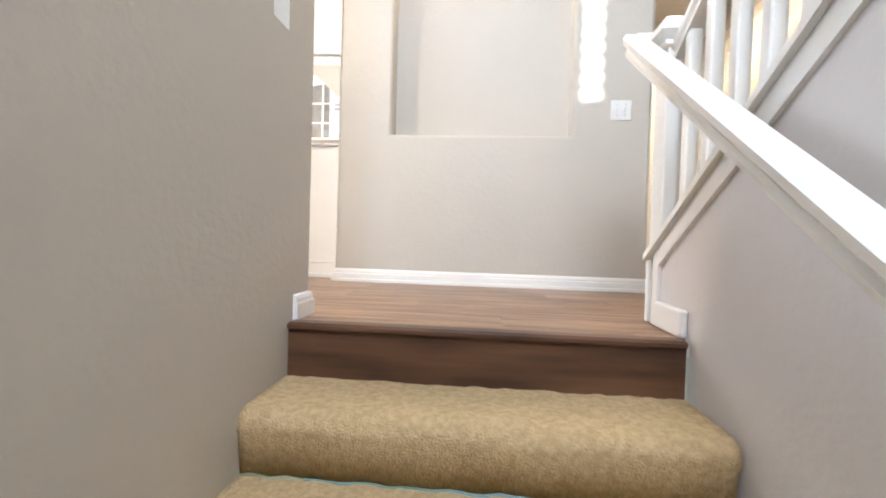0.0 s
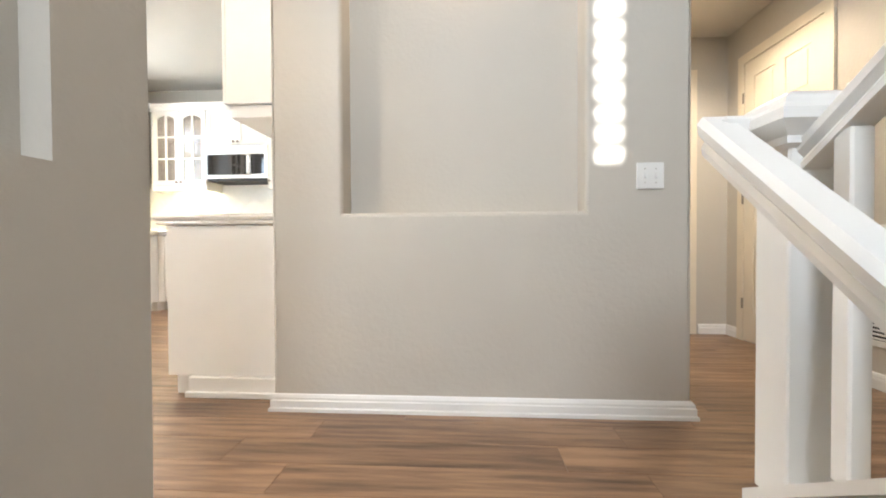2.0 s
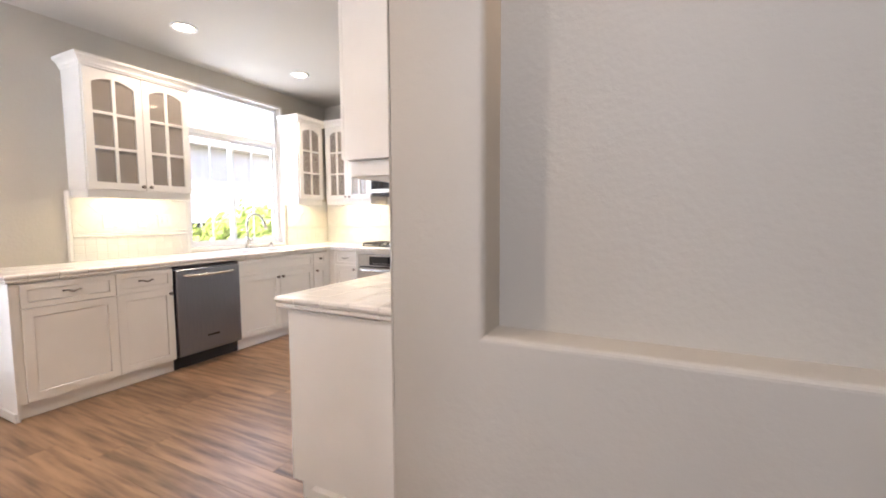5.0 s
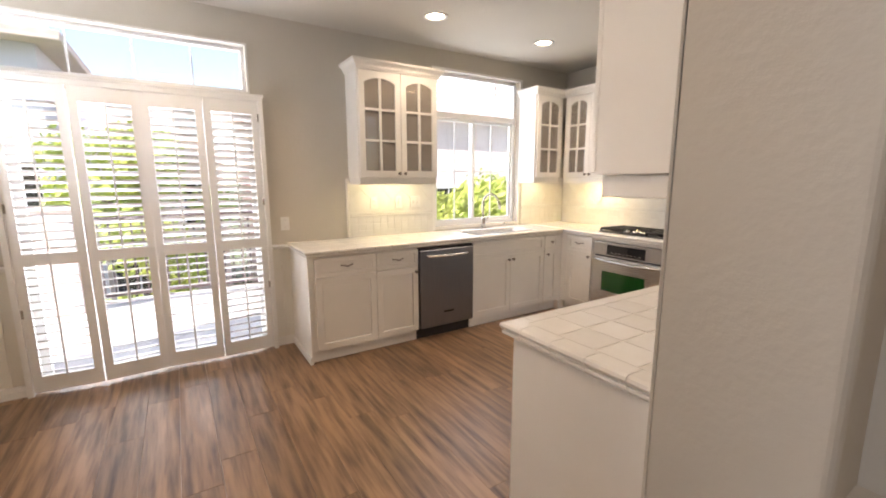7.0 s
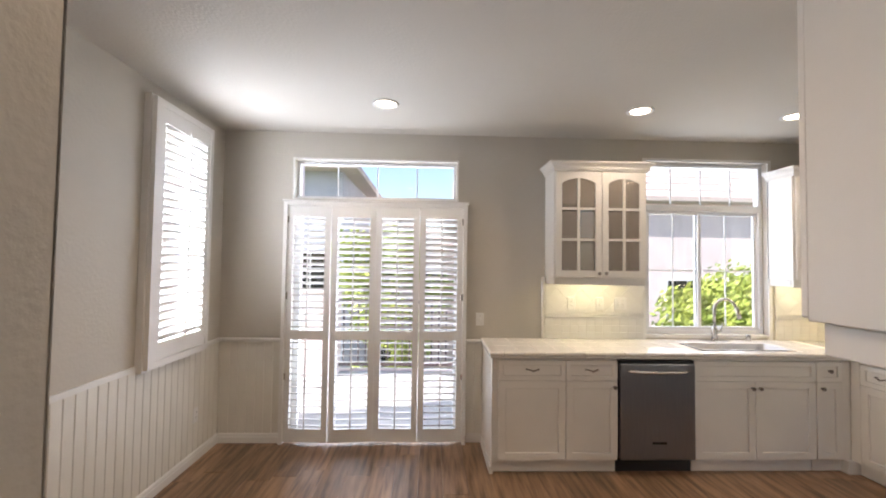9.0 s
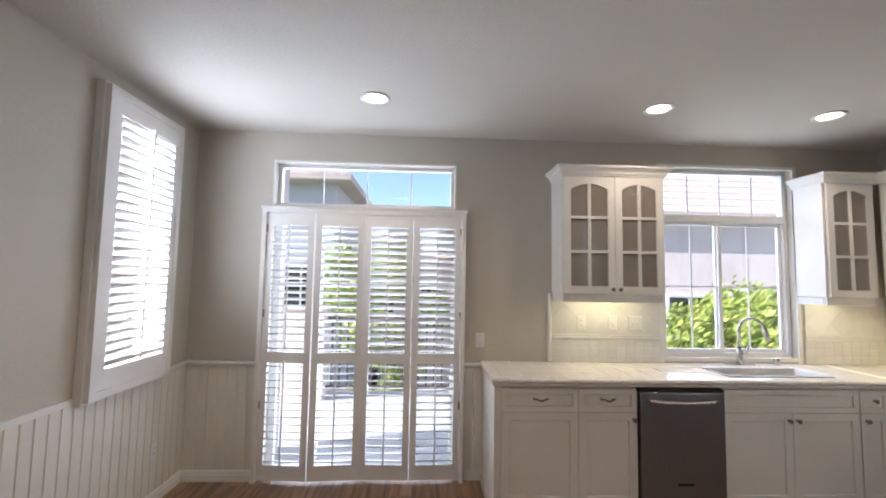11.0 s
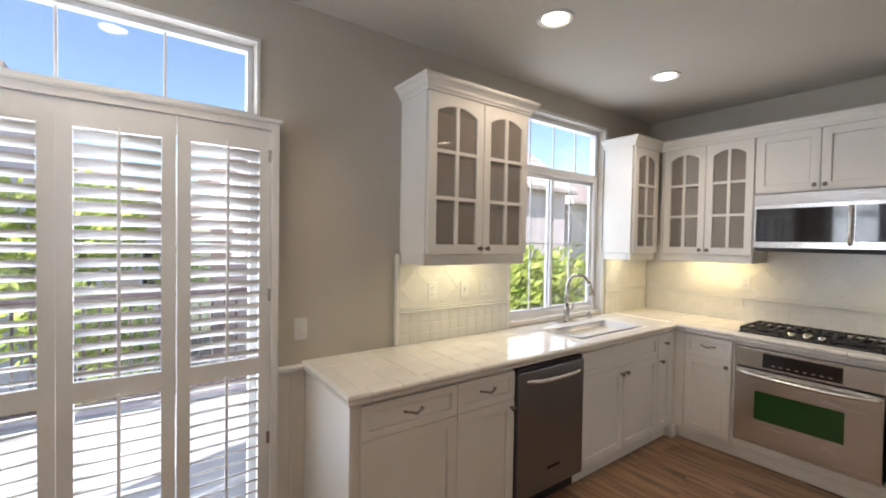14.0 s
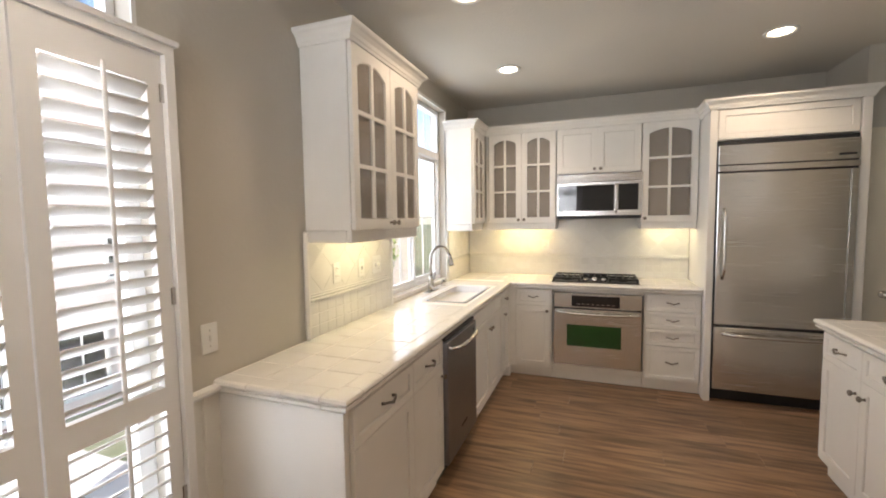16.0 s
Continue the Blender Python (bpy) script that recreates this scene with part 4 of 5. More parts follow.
for x, y in ((cx0 + 0.135, cy0 + 0.11), (cx0 + 0.135, cy1 - 0.11), (cx1 - 0.135, cy0 + 0.11), (cx1 - 0.135, cy1 - 0.11), ((cx0 + cx1) / 2, cy1 - 0.13)):
    part("burner", lathe(bmesh.new(), [(0.045, CT + 0.012), (0.045, CT + 0.02), (0.032, CT + 0.024), (0.03, CT + 0.03)], Matrix.Translation((x, y, 0))), DARK, ck)
for x in (-2.355, -2.275, -2.195):
    for y in (5.745,) if x != -2.275 else (5.745, 5.80):
        part("knob", lathe(bmesh.new(), [(0.024, CT + 0.012), (0.022, CT + 0.03), (0.018, CT + 0.042), (0.004, CT + 0.044)], Matrix.Translation((x, y, 0)), 14), STEEL, ck, "silver knob", smooth=True)

# ---- countertops, tiled ----


def countertop(name, poly_boxes, nose, label):
    root = thing(name, (poly_boxes[0][0], poly_boxes[0][2], CT - 0.05), label, "countertop")
    bm = bmesh.new()
    for x0_, x1_, y0_, y1_ in poly_boxes:
        box(bm, (x0_, y0_, CT - 0.052), (x1_, y1_, CT - 0.0015))
    part("bed", bm, CGROUT, root)
    NOSE = [(-0.055, CT - 0.003), (-0.055, CT - 0.05), (0.006, CT - 0.05), (0.014, CT - 0.044), (0.014, CT - 0.034), (0.006, CT - 0.030), (0.016, CT - 0.026),
            (0.022, CT - 0.014), (0.018, CT - 0.004), (0.006, CT + 0.001), (-0.055, CT + 0.001)]
    last = len(nose) - 2
    for k0 in range(len(nose) - 1):
        a, b = Vector(nose[k0]), Vector(nose[k0 + 1])
        d = (b - a).normalized()
        if k0 > 0:
            a = a + d * 0.09
        if k0 < last:
            c = Vector(nose[k0 + 2])
            d2 = (c - b).normalized()
            part("corner_tile", sweep(bmesh.new(), [b - d * 0.0885, b, b + d2 * 0.0885], NOSE), TILE, root)
            b = b - d * 0.09
        n_ = max(1, round((b - a).length / 0.152))
        for k in range(n_):
            p, q = a.lerp(b, k / n_), a.lerp(b, (k + 1) / n_)
            part("edge_tile", sweep(bmesh.new(), [p + d * 0.0015, q - d * 0.0015], NOSE), TILE, root)
    return root


def lay_tiles(root, x0_, x1_, y0_, y1_, size=0.152, hole=None):
    g, ox, oy = 0.0018, x0_, y0_
    ny = max(1, round((y1_ - y0_) / size))
    nx = max(1, round((x1_ - x0_) / size))
    dx, dy = (x1_ - x0_) / nx, (y1_ - y0_) / ny
    me = bpy.data.meshes.new("tile")
    bm = B((g, g, -0.006), (dx - g, dy - g, 0.001), 0.0025)
    bmesh.ops.recalc_face_normals(bm, faces=bm.faces)
    bm.to_mesh(me)
    bm.free()
    me.materials.append(TILE)
    base = BASE[root.name]
    for i in range(nx):
        for j in range(ny):
            x, y = x0_ + dx * i, y0_ + dy * j
            if hole and x + dx * 0.5 > hole[0] and x + dx * 0.5 < hole[1] and y + dy * 0.5 > hole[2] and y + dy * 0.5 < hole[3]:
                continue
            ob = new("tile", me)
            ob.parent = root
            ob.matrix_basis = pose(x - base.x, y - base.y, CT - base.z + 0.0004 * math.sin(i * 7.3 + j * 3.1))


FX, FY = -3.055, 5.60
ctop = countertop("tiled_countertop", [(XW, FX, 2.80, 4.48), (XW, -3.53, 4.48, 5.26), (-3.14, FX, 4.48, 5.26), (XW, FX, 5.26, YN), (FX, -1.425, FY, YN)],
                  [(XW + 0.002, 2.80), (FX, 2.80), (FX, FY), (-1.425, FY)][::1], "white glazed tile countertop with rounded edge tiles")
ptop = countertop("peninsula_countertop", [(-1.034, -0.365, 3.042, 4.62)], [(-0.365, 3.042), (-1.034, 3.042), (-1.034, 4.62), (-0.365, 4.62)][::-1], "white glazed tile peninsula countertop")

# ---- backsplash: square rows below, a liner, diagonal tiles above ----


def backsplash(name, m, u0, u1, v1, label, diamond=None):
    at = m @ Vector((u0, CT, 0))
    root = thing(name, at, label, "backsplash", kind="structure")
    vl = 1.135
    part("grout_bed", B((u0, CT, 0.001), (u1, v1, 0.0085), 0, m), SGROUT, root)
    # small square rows
    n_ = max(1, round((u1 - u0) / 0.076))
    du = (u1 - u0) / n_
    nv = 3
    dv = (vl - CT - 0.03) / nv
    for i in range(n_):
        for j in range(nv):
            part("tile", B((u0 + du * i + 0.001, CT + dv * j + 0.001, 0.003), (u0 + du * (i + 1) - 0.001, CT + dv * (j + 1) - 0.001, 0.010), 0.002, m), SPLASH, root)
    for z, t, h in ((vl - 0.028, 0.022, 0.018), (vl - 0.008, 0.016, 0.012), (vl + 0.006, 0.012, 0.008)):
        part("liner_tile", B((u0, z, 0.003), (u1, z + h, t), 0.004, m), SPLASH, root)
    v0 = vl + 0.016
    s_ = diamond or 0.152
    h = s_ * math.sqrt(0.5)
    nu_, nv_ = int((u1 - u0) / h) + 3, int((v1 - v0) / h) + 3
    for i in range(-1, nu_):
        for j in range(-1, nv_):
            if (i + j) % 2:
                continue
            cu, cv = u0 + h * i, v0 + h * j
            k = h - 0.0018
            poly = clip([(cu + k, cv), (cu, cv + k), (cu - k, cv), (cu, cv - k)], u0 + 0.001, u1 - 0.001, v0, v1 - 0.001)
            if poly and abs(sum(poly[a][0] * poly[(a + 1) % len(poly)][1] - poly[(a + 1) % len(poly)][0] * poly[a][1] for a in range(len(poly)))) > 0.001:
                bm = prism(bmesh.new(), poly, 0.003, 0.010)
                cu_, cv_ = sum(p[0] for p in poly) / len(poly), sum(p[1] for p in poly) / len(poly)
                for v_ in bm.verts:
                    if v_.co.z > 0.009:
                        v_.co.x += (cu_ - v_.co.x) * 0.035
                        v_.co.y += (cv_ - v_.co.y) * 0.035
                bm.transform(m)
                part("tile", bm, SPLASH, root)
    return root


bsA = backsplash("backsplash_sink", west(XW), 3.36, 4.27, 1.475, "white tiled backsplash with diagonal tiles beside the window")
part("edge_trim", B((3.326, CT, 0.001), (3.358, 1.475, 0.028), 0.01, west(XW)), TILE, bsA)
backsplash("backsplash_corner", west(XW), 5.50, YN - 0.012, 1.475, "white tiled backsplash in the kitchen corner")
backsplash("backsplash_cooktop", north(YN), XW + 0.012, -1.425, 1.55, "white tiled backsplash with diagonal tiles behind the cooktop")

# ---- windows ----


def window_bars(root, m, u0, u1, v0, v1, us, vs, w, t=0.012):
    for u in us:
        part("muntin", B((u - t / 2, v0, w - 0.006), (u + t / 2, v1, w + 0.006), 0.002, m), VINYL, root)
    for v in vs:
        part("muntin", B((u0, v - t / 2, w - 0.005), (u1, v + t / 2, w + 0.005), 0.002, m), VINYL, root)


def pane(root, m, u0, u1, v0, v1, w):
    ob = part("pane", B((u0, v0, w), (u1, v1, w + 0.004), 0, m), PANE, root)
    ob.visible_shadow = False
    return ob


m = west(XW)
w1 = thing("window_1", (XW, 4.86, 0.96), "white vinyl kitchen window with grid bars over the sink", "window", kind="structure")
bm = ring(bmesh.new(), WIN[0] + 0.001, WIN[1] - 0.001, WIN[2] + 0.001, WIN[3] - 0.001, 0.035, -0.12, -0.06)
bm.transform(m)
part("window_frame", bm, VINYL, w1)
part("transom_rail", B((WIN[0] + 0.036, 2.095, -0.12), (WIN[1] - 0.036, 2.155, -0.045), 0.004, m), VINYL, w1)
um = 4.83
for a, b, w in ((WIN[0] + 0.036, um + 0.02, -0.075), (um - 0.02, WIN[1] - 0.036, -0.10)):
    bm = ring(bmesh.new(), a, b, WIN[2] + 0.037, 2.094, 0.028, w - 0.012, w + 0.012)
    bm.transform(m)
    s_ = part("sash", bm, VINYL, w1)
    window_bars(s_, m, a + 0.029, b - 0.029, WIN[2] + 0.066, 2.066, [(a + b) / 2], [1.545], w)
    pane(s_, m, a + 0.02, b - 0.02, WIN[2] + 0.05, 2.08, w - 0.002)
window_bars(w1, m, WIN[0] + 0.036, WIN[1] - 0.036, 2.156, WIN[3] - 0.037, [WIN[0] + (WIN[1] - WIN[0]) * k / 4 for k in (1, 2, 3)], [], -0.09)
pane(w1, m, WIN[0] + 0.03, WIN[1] - 0.03, 2.15, WIN[3] - 0.03, -0.092)
part("window_sill", B((WIN[0] + 0.001, WIN[2] - 0.03, -0.058), (WIN[1] - 0.001, WIN[2] + 0.002, 0.003), 0.003, m), TILE, w1)
bm = wall_with_holes(bmesh.new(), WIN[0] - 0.03, WIN[1] + 0.03, WIN[2], WIN[3] + 0.025, [(WIN[0], WIN[1], WIN[2] - 1, WIN[3])], 0.001, 0.012)
bm.transform(m)
part("casing", bm, TRIM, w1)

w2 = thing("window_2", (XW, 1.84, 2.15), "transom window with four panes above the patio door", "window", kind="structure")
bm = ring(bmesh.new(), 1.101, 2.554, 2.151, 2.496, 0.026, -0.12, -0.07)
bm.transform(m)
part("window_frame", bm, VINYL, w2)
window_bars(w2, m, 1.127, 2.528, 2.178, 2.47, [1.10 + 1.455 * k / 4 for k in (1, 2, 3)], [], -0.095)
pane(w2, m, 1.12, 2.53, 2.17, 2.48, -0.098)
bm = wall_with_holes(bmesh.new(), 1.085, 2.570, 2.14, 2.512, [(1.10, 2.555, 2.15, 2.497)], 0.001, 0.008)
bm.transform(m)
part("casing", bm, TRIM, w2)

d1 = thing("door_1", (XW, 1.84, 0), "white sliding glass patio door behind the shutters", "door", kind="structure")
for a, b, w in ((1.082, 1.87, -0.13), (1.81, 2.598, -0.09)):
    bm = ring(bmesh.new(), a, b, 0.002, 2.068, 0.055, w - 0.018, w + 0.018)
    bm.transform(m)
    s_ = part("sash", bm, VINYL, d1)
    pane(s_, m, a + 0.04, b - 0.04, 0.04, 2.03, w)
    window_bars(s_, m, a + 0.056, b - 0.056, 0.057, 2.013, [(a + b) / 2], [0.55, 1.03, 1.52], w + 0.006, 0.010)

# ---- plantation shutters ----


def shutter_panel(root, m, u0, u1, v0, v1, vm, tilt_up, tilt_low, name="panel"):
    """A leaf with a middle rail, louvres in both fields and a tilt rod to each."""
    s_, t = 0.05, 0.026
    bm = bmesh.new()
    bot, top = 0.11, 0.10
    fields = [(v0 + bot, v1 - top, tilt_up)]
    if vm:
        fields = [(v0 + bot, vm - 0.04, tilt_low), (vm + 0.04, v1 - top, tilt_up)]
    wall_with_holes(bm, u0, u1, v0, v1, [(u0 + s_, u1 - s_, a, b) for a, b, _ in fields], 0, t)
    bm.transform(m)
    leaf = part(name, bm, SHUT, root)
    for a, b, tilt in fields:
        n_ = round((b - a) / 0.0545)
        for k in range(n_):
            z = a + (b - a) * (k + 0.5) / n_
            prof = [(0.031 * math.cos(x), 0.0052 * math.sin(x)) for x in (i * math.pi / 5 for i in range(10))]
            c_, s2 = math.cos(radians(tilt)), math.sin(radians(tilt))
            lv = bmesh.new()
            pr = [(z + w_ * s2 + h_ * c_, t / 2 + w_ * c_ - h_ * s2) for w_, h_ in prof]
            r0 = [lv.verts.new((u0 + s_ + 0.002, p, q)) for p, q in pr]
            r1 = [lv.verts.new((u1 - s_ - 0.002, p, q)) for p, q in pr]
            for i in range(10):
                lv.faces.new([r0[i], r0[(i + 1) % 10], r1[(i + 1) % 10], r1[i]])
            lv.faces.new(r0[::-1])
            lv.faces.new(r1)
            lv.transform(m)
            part("louvre", lv, SHUT, leaf, smooth=True)
        c = (u0 + u1) / 2
        part("tilt_rod", B((c - 0.006, a + 0.01, t + 0.018), (c + 0.006, b + 0.018, t + 0.029), 0.003, m), SHUT, leaf)
    return leaf


sh = thing("door_shutters", (-3.6, 1.84, 0), "white wooden plantation shutters over the patio door", "shutters")
mS = west(XW + 0.018)
bm = wall_with_holes(bmesh.new(), 1.03, 2.648, 0.012, 2.108, [(1.062, 2.616, -1, 2.075)], -0.017, 0.045)
bm.transform(mS)
part("frame", bm, SHUT, sh)
bm = sweep(bmesh.new(), [(1.02, 2.108), (2.658, 2.108)], [(0, -0.017), (0, 0.055), (-0.01, 0.06), (-0.016, 0.06), (-0.016, -0.017)])
bm.transform(mS)
part("top_trim", bm, SHUT, sh)
pw = (2.614 - 1.064) / 4
for k, (fold, tu, tl) in enumerate(((7, 22, 14), (-7, 26, 10), (3, 38, 12), (-3, 38, 30))):
    a, b = 1.064 + pw * k, 1.064 + pw * (k + 1)
    hinge = a if fold > 0 else b
    mk = mS @ Matrix.Translation((hinge, 0, 0)) @ Matrix.Rotation(radians(-fold * 0.6), 4, "Y") @ Matrix.Translation((-hinge, 0, 0))
    lf = shutter_panel(sh, mk, a + 0.002, b - 0.002, 0.02, 2.072, 0.94, tu, tl)
    if k in (0, 3):
        for z in (0.55, 1.25, 1.92):
            u = a + 0.002 if k == 0 else b - 0.002
            part("hinge", B((u - 0.012, z, 0.026), (u + 0.012, z + 0.06, 0.032), 0.002, mk), CHROME, lf)

sw = thing("window_shutter", (-2.97, YS, 0.88), "white plantation shutter on the dining window", "shutters")
mS2 = south(YS + 0.015)
bm = wall_with_holes(bmesh.new(), -3.31, -2.595, 0.875, 2.635, [(-3.27, -2.645, 0.92, 2.59)], -0.014, 0.06)
bm.transform(mS2)
part("frame", bm, SHUT, sw)
bm = ring(bmesh.new(), -3.312, -2.582, 0.86, 2.65, 0.03, -0.014, 0.03)
bm.transform(mS2)
part("outer_trim", bm, SHUT, sw)
shutter_panel(sw, mS2 @ Matrix.Translation((0, 0, 0.03)), -3.268, -2.647, 0.922, 2.588, None, 42, 42)
w3 = thing("window_3", (-2.97, YS - 0.1, 0.95), "white vinyl dining window behind the shutter", "window", kind="structure")
bm = ring(bmesh.new(), -3.269, -2.681, 0.951, 2.559, 0.035, -0.13, -0.08)
bm.transform(south(YS))
part("window_frame", bm, VINYL, w3)
part("meeting_rail", B((-3.234, 2.06, -0.125), (-2.716, 2.12, -0.07), 0.004, south(YS)), VINYL, w3)
pane(w3, south(YS), -3.24, -2.71, 0.98, 2.53, -0.105)

# ---- doors in the hall ----


def panel_door(name, m, u0, u1, v1, label, knob_u):
    root = thing(name, m @ Vector(((u0 + u1) / 2, 0, 0)), label, "door", kind="structure")
    bm = wall_with_holes(bmesh.new(), u0 - 0.07, u1 + 0.07, 0.0, v1 + 0.07, [(u0, u1, -1, v1)], 0.001, 0.018)
    bm.transform(m)
    part("casing", bm, HALLDOOR, root)
    w_ = u1 - u0
    cols = [(u0 + 0.105, u0 + w_ / 2 - 0.045), (u0 + w_ / 2 + 0.045, u1 - 0.105)]
    rows = [(0.22, 0.80), (0.92, v1 - 0.52), (v1 - 0.40, v1 - 0.13)]
    holes = [(a, b, c, d) for a, b in cols for c, d in rows]
    bm = wall_with_holes(bmesh.new(), u0 + 0.003, u1 - 0.003, 0.008, v1 - 0.003, holes, 0.001, 0.010)
    bm.transform(m)
    leaf = part("leaf", bm, HALLDOOR, root)
    for a, b, c, d in holes:
        bm = bmesh.new()
        box(bm, (a, c, 0.0), (b, d, 0.003))
        box(bm, (a + 0.025, c + 0.025, 0.003), (b - 0.025, d - 0.025, 0.009), 0.005)
        bm.transform(m)
        part("panel", bm, HALLDOOR, leaf)
    lathe_m = m @ Matrix.Translation((knob_u, 0.93, 0.010))
    part("door_knob", lathe(bmesh.new(), [(0.028, 0), (0.026, 0.006), (0.010, 0.012), (0.010, 0.03), (0.024, 0.04), (0.028, 0.052), (0.020, 0.064), (0.004, 0.067)], lathe_m), CHROME, root, "nickel knob", smooth=True)
    hu = u0 if knob_u > (u0 + u1) / 2 else u1
    for z in (0.25, 1.05, 1.82):
        part("hinge", B((hu - 0.012, z, 0.018), (hu + 0.012, z + 0.08, 0.023), 0.002, m), CHROME, root)
    part("door_stop", tube(bmesh.new(), [m @ Vector(((u0 + u1) / 2 - 0.1, 0.06, 0.01)), m @ Vector(((u0 + u1) / 2 - 0.1, 0.06, 0.05))], 0.007), PLASTIC, root)
    return root


panel_door("door_2", facing((0, 1, 0), (-1, 0, 0), (2.65, 0, 0)), 3.66, 4.39, 2.12, "cream six-panel closet door in the hall", 3.73)
panel_door("door_3", north(4.62), 1.62, 2.33, 2.10, "cream six-panel door at the hall end", 1.69)
panel_door("door_4", north(5.62), -0.34, 0.40, 2.08, "white panel door beside the refrigerator", -0.27)

# ---- plates, thermostat, vent ----


def plate(name, m, u, v, w_, h_, label, kind):
    root = thing(name, m @ Vector((u, v, 0)), label, "switch" if kind != "outlet" else "outlet")
    part("cover", B((u - w_ / 2, v - h_ / 2, 0.0005), (u + w_ / 2, v + h_ / 2, 0.007), 0.003, m), PLASTIC, root)
    if kind == "toggle":
        n_ = 2 if w_ > 0.09 else 1
        for k in range(n_):
            uu = u + (k - (n_ - 1) / 2) * 0.046
            part("toggle", B((uu - 0.005, v - 0.012, 0.006), (uu + 0.005, v + 0.012, 0.018), 0.002, m), PLASTIC, root)
            for dz in (-0.03, 0.03):
                part("screw", lathe(bmesh.new(), [(0.003, 0.0068), (0.002, 0.008)], m @ Matrix.Translation((uu, v + dz, 0)), 8), CHROME, root)
    else:
        for dz in (-0.02, 0.02):
            o_ = part("socket", B((u - 0.016, v + dz - 0.014, 0.007), (u + 0.016, v + dz + 0.014, 0.009), 0.003, m), PLASTIC, root)
            for du in (-0.006, 0.006):
                part("slot", B((u + du - 0.0012, v + dz - 0.003, 0.009), (u + du + 0.0012, v + dz + 0.006, 0.0095), 0, m), DARK, o_)
    return root


plate("light_switch", north(2.885), 1.318, 1.053, 0.115, 0.115, "white double toggle switch on the niche wall", "toggle")
plate("light_switch", west(XW), 2.775, 1.085, 0.072, 0.115, "white wall switch beside the counter", "toggle")
plate("outlet", facing((0, 1, 0), (1, 0, 0), (XW + 0.010, 0, 0)), 3.60, 1.235, 0.07, 0.115, "white outlet on the sink backsplash", "outlet")
plate("light_switch", facing((0, 1, 0), (1, 0, 0), (XW + 0.010, 0, 0)), 3.86, 1.235, 0.07, 0.115, "white switch on the sink backsplash", "toggle")
plate("light_switch", facing((0, 1, 0), (1, 0, 0), (XW + 0.010, 0, 0)), 4.05, 1.235, 0.115, 0.115, "white double switch on the sink backsplash", "toggle")
plate("outlet", facing((1, 0, 0), (0, -1, 0), (0, YN - 0.010, 0)), -2.78, 1.24, 0.07, 0.115, "white outlet behind the counter", "outlet")
plate("outlet", facing((1, 0, 0), (0, 1, 0), (0, YS + 0.012, 0)), -3.28, 0.36, 0.07, 0.115, "white outlet on the wainscot", "outlet")
th = thing("thermostat", (2.65, 3.42, 1.56), "small white thermostat on the hall wall", "thermostat")
mT = facing((0, 1, 0), (-1, 0, 0), (2.65, 0, 0))
part("case", B((3.36, 1.53, 0.0005), (3.50, 1.64, 0.028), 0.006, mT), PLASTIC, th)
part("screen", B((3.39, 1.57, 0.028), (3.47, 1.61, 0.029), 0, mT), DARK, th)
vent = thing("return_vent", (2.65, 3.2, 0.3), "white louvred return air vent low on the hall wall", "vent")
bm = ring(bmesh.new(), 2.85, 3.45, 0.22, 0.85, 0.03, 0.0005, 0.012)
bm.transform(mT)
part("frame", bm, PLASTIC, vent)
part("backing", B((2.88, 0.25, 0.0005), (3.42, 0.82, 0.002), 0, mT), DARK, vent)
for k in range(26):
    z = 0.255 + 0.0217 * k
    part("slat", B((2.88, z, 0.002), (3.42, z + 0.010, 0.010), 0.002, mT), PLASTIC, vent)

# ---- ceiling lamps and under-cabinet lights ----


def downlight(x, y, z, energy, label="white recessed ceiling downlight, switched on", k=1.0, color=(1.0, 0.80, 0.58)):
    root = thing("recessed_light", (x, y, z), label, "ceiling light", "recessed ceiling lights")
    part("trim_ring", lathe(bmesh.new(), [(0.098, z - 0.0005), (0.098, z - 0.006), (0.088, z - 0.010), (0.074, z - 0.006), (0.072, z - 0.0005)], Matrix.Translation((x, y, 0)) @ Matrix.Diagonal((k, k, 1, 1)), 32), PLASTIC, root, smooth=True)
    part("bulb", lathe(bmesh.new(), [(0.070, z - 0.0005), (0.066, z - 0.004), (0.03, z - 0.008), (0.004, z - 0.009)], Matrix.Translation((x, y, 0)) @ Matrix.Diagonal((k, k, 1, 1)), 24), BULB, root, "glowing warm bulb", smooth=True)
    if energy:
        lamp("downlight_lamp", "SPOT", look((x, y, z - 0.03), (x, y + 0.0001, 0)), energy, color, 0.06 * k, spread=140)


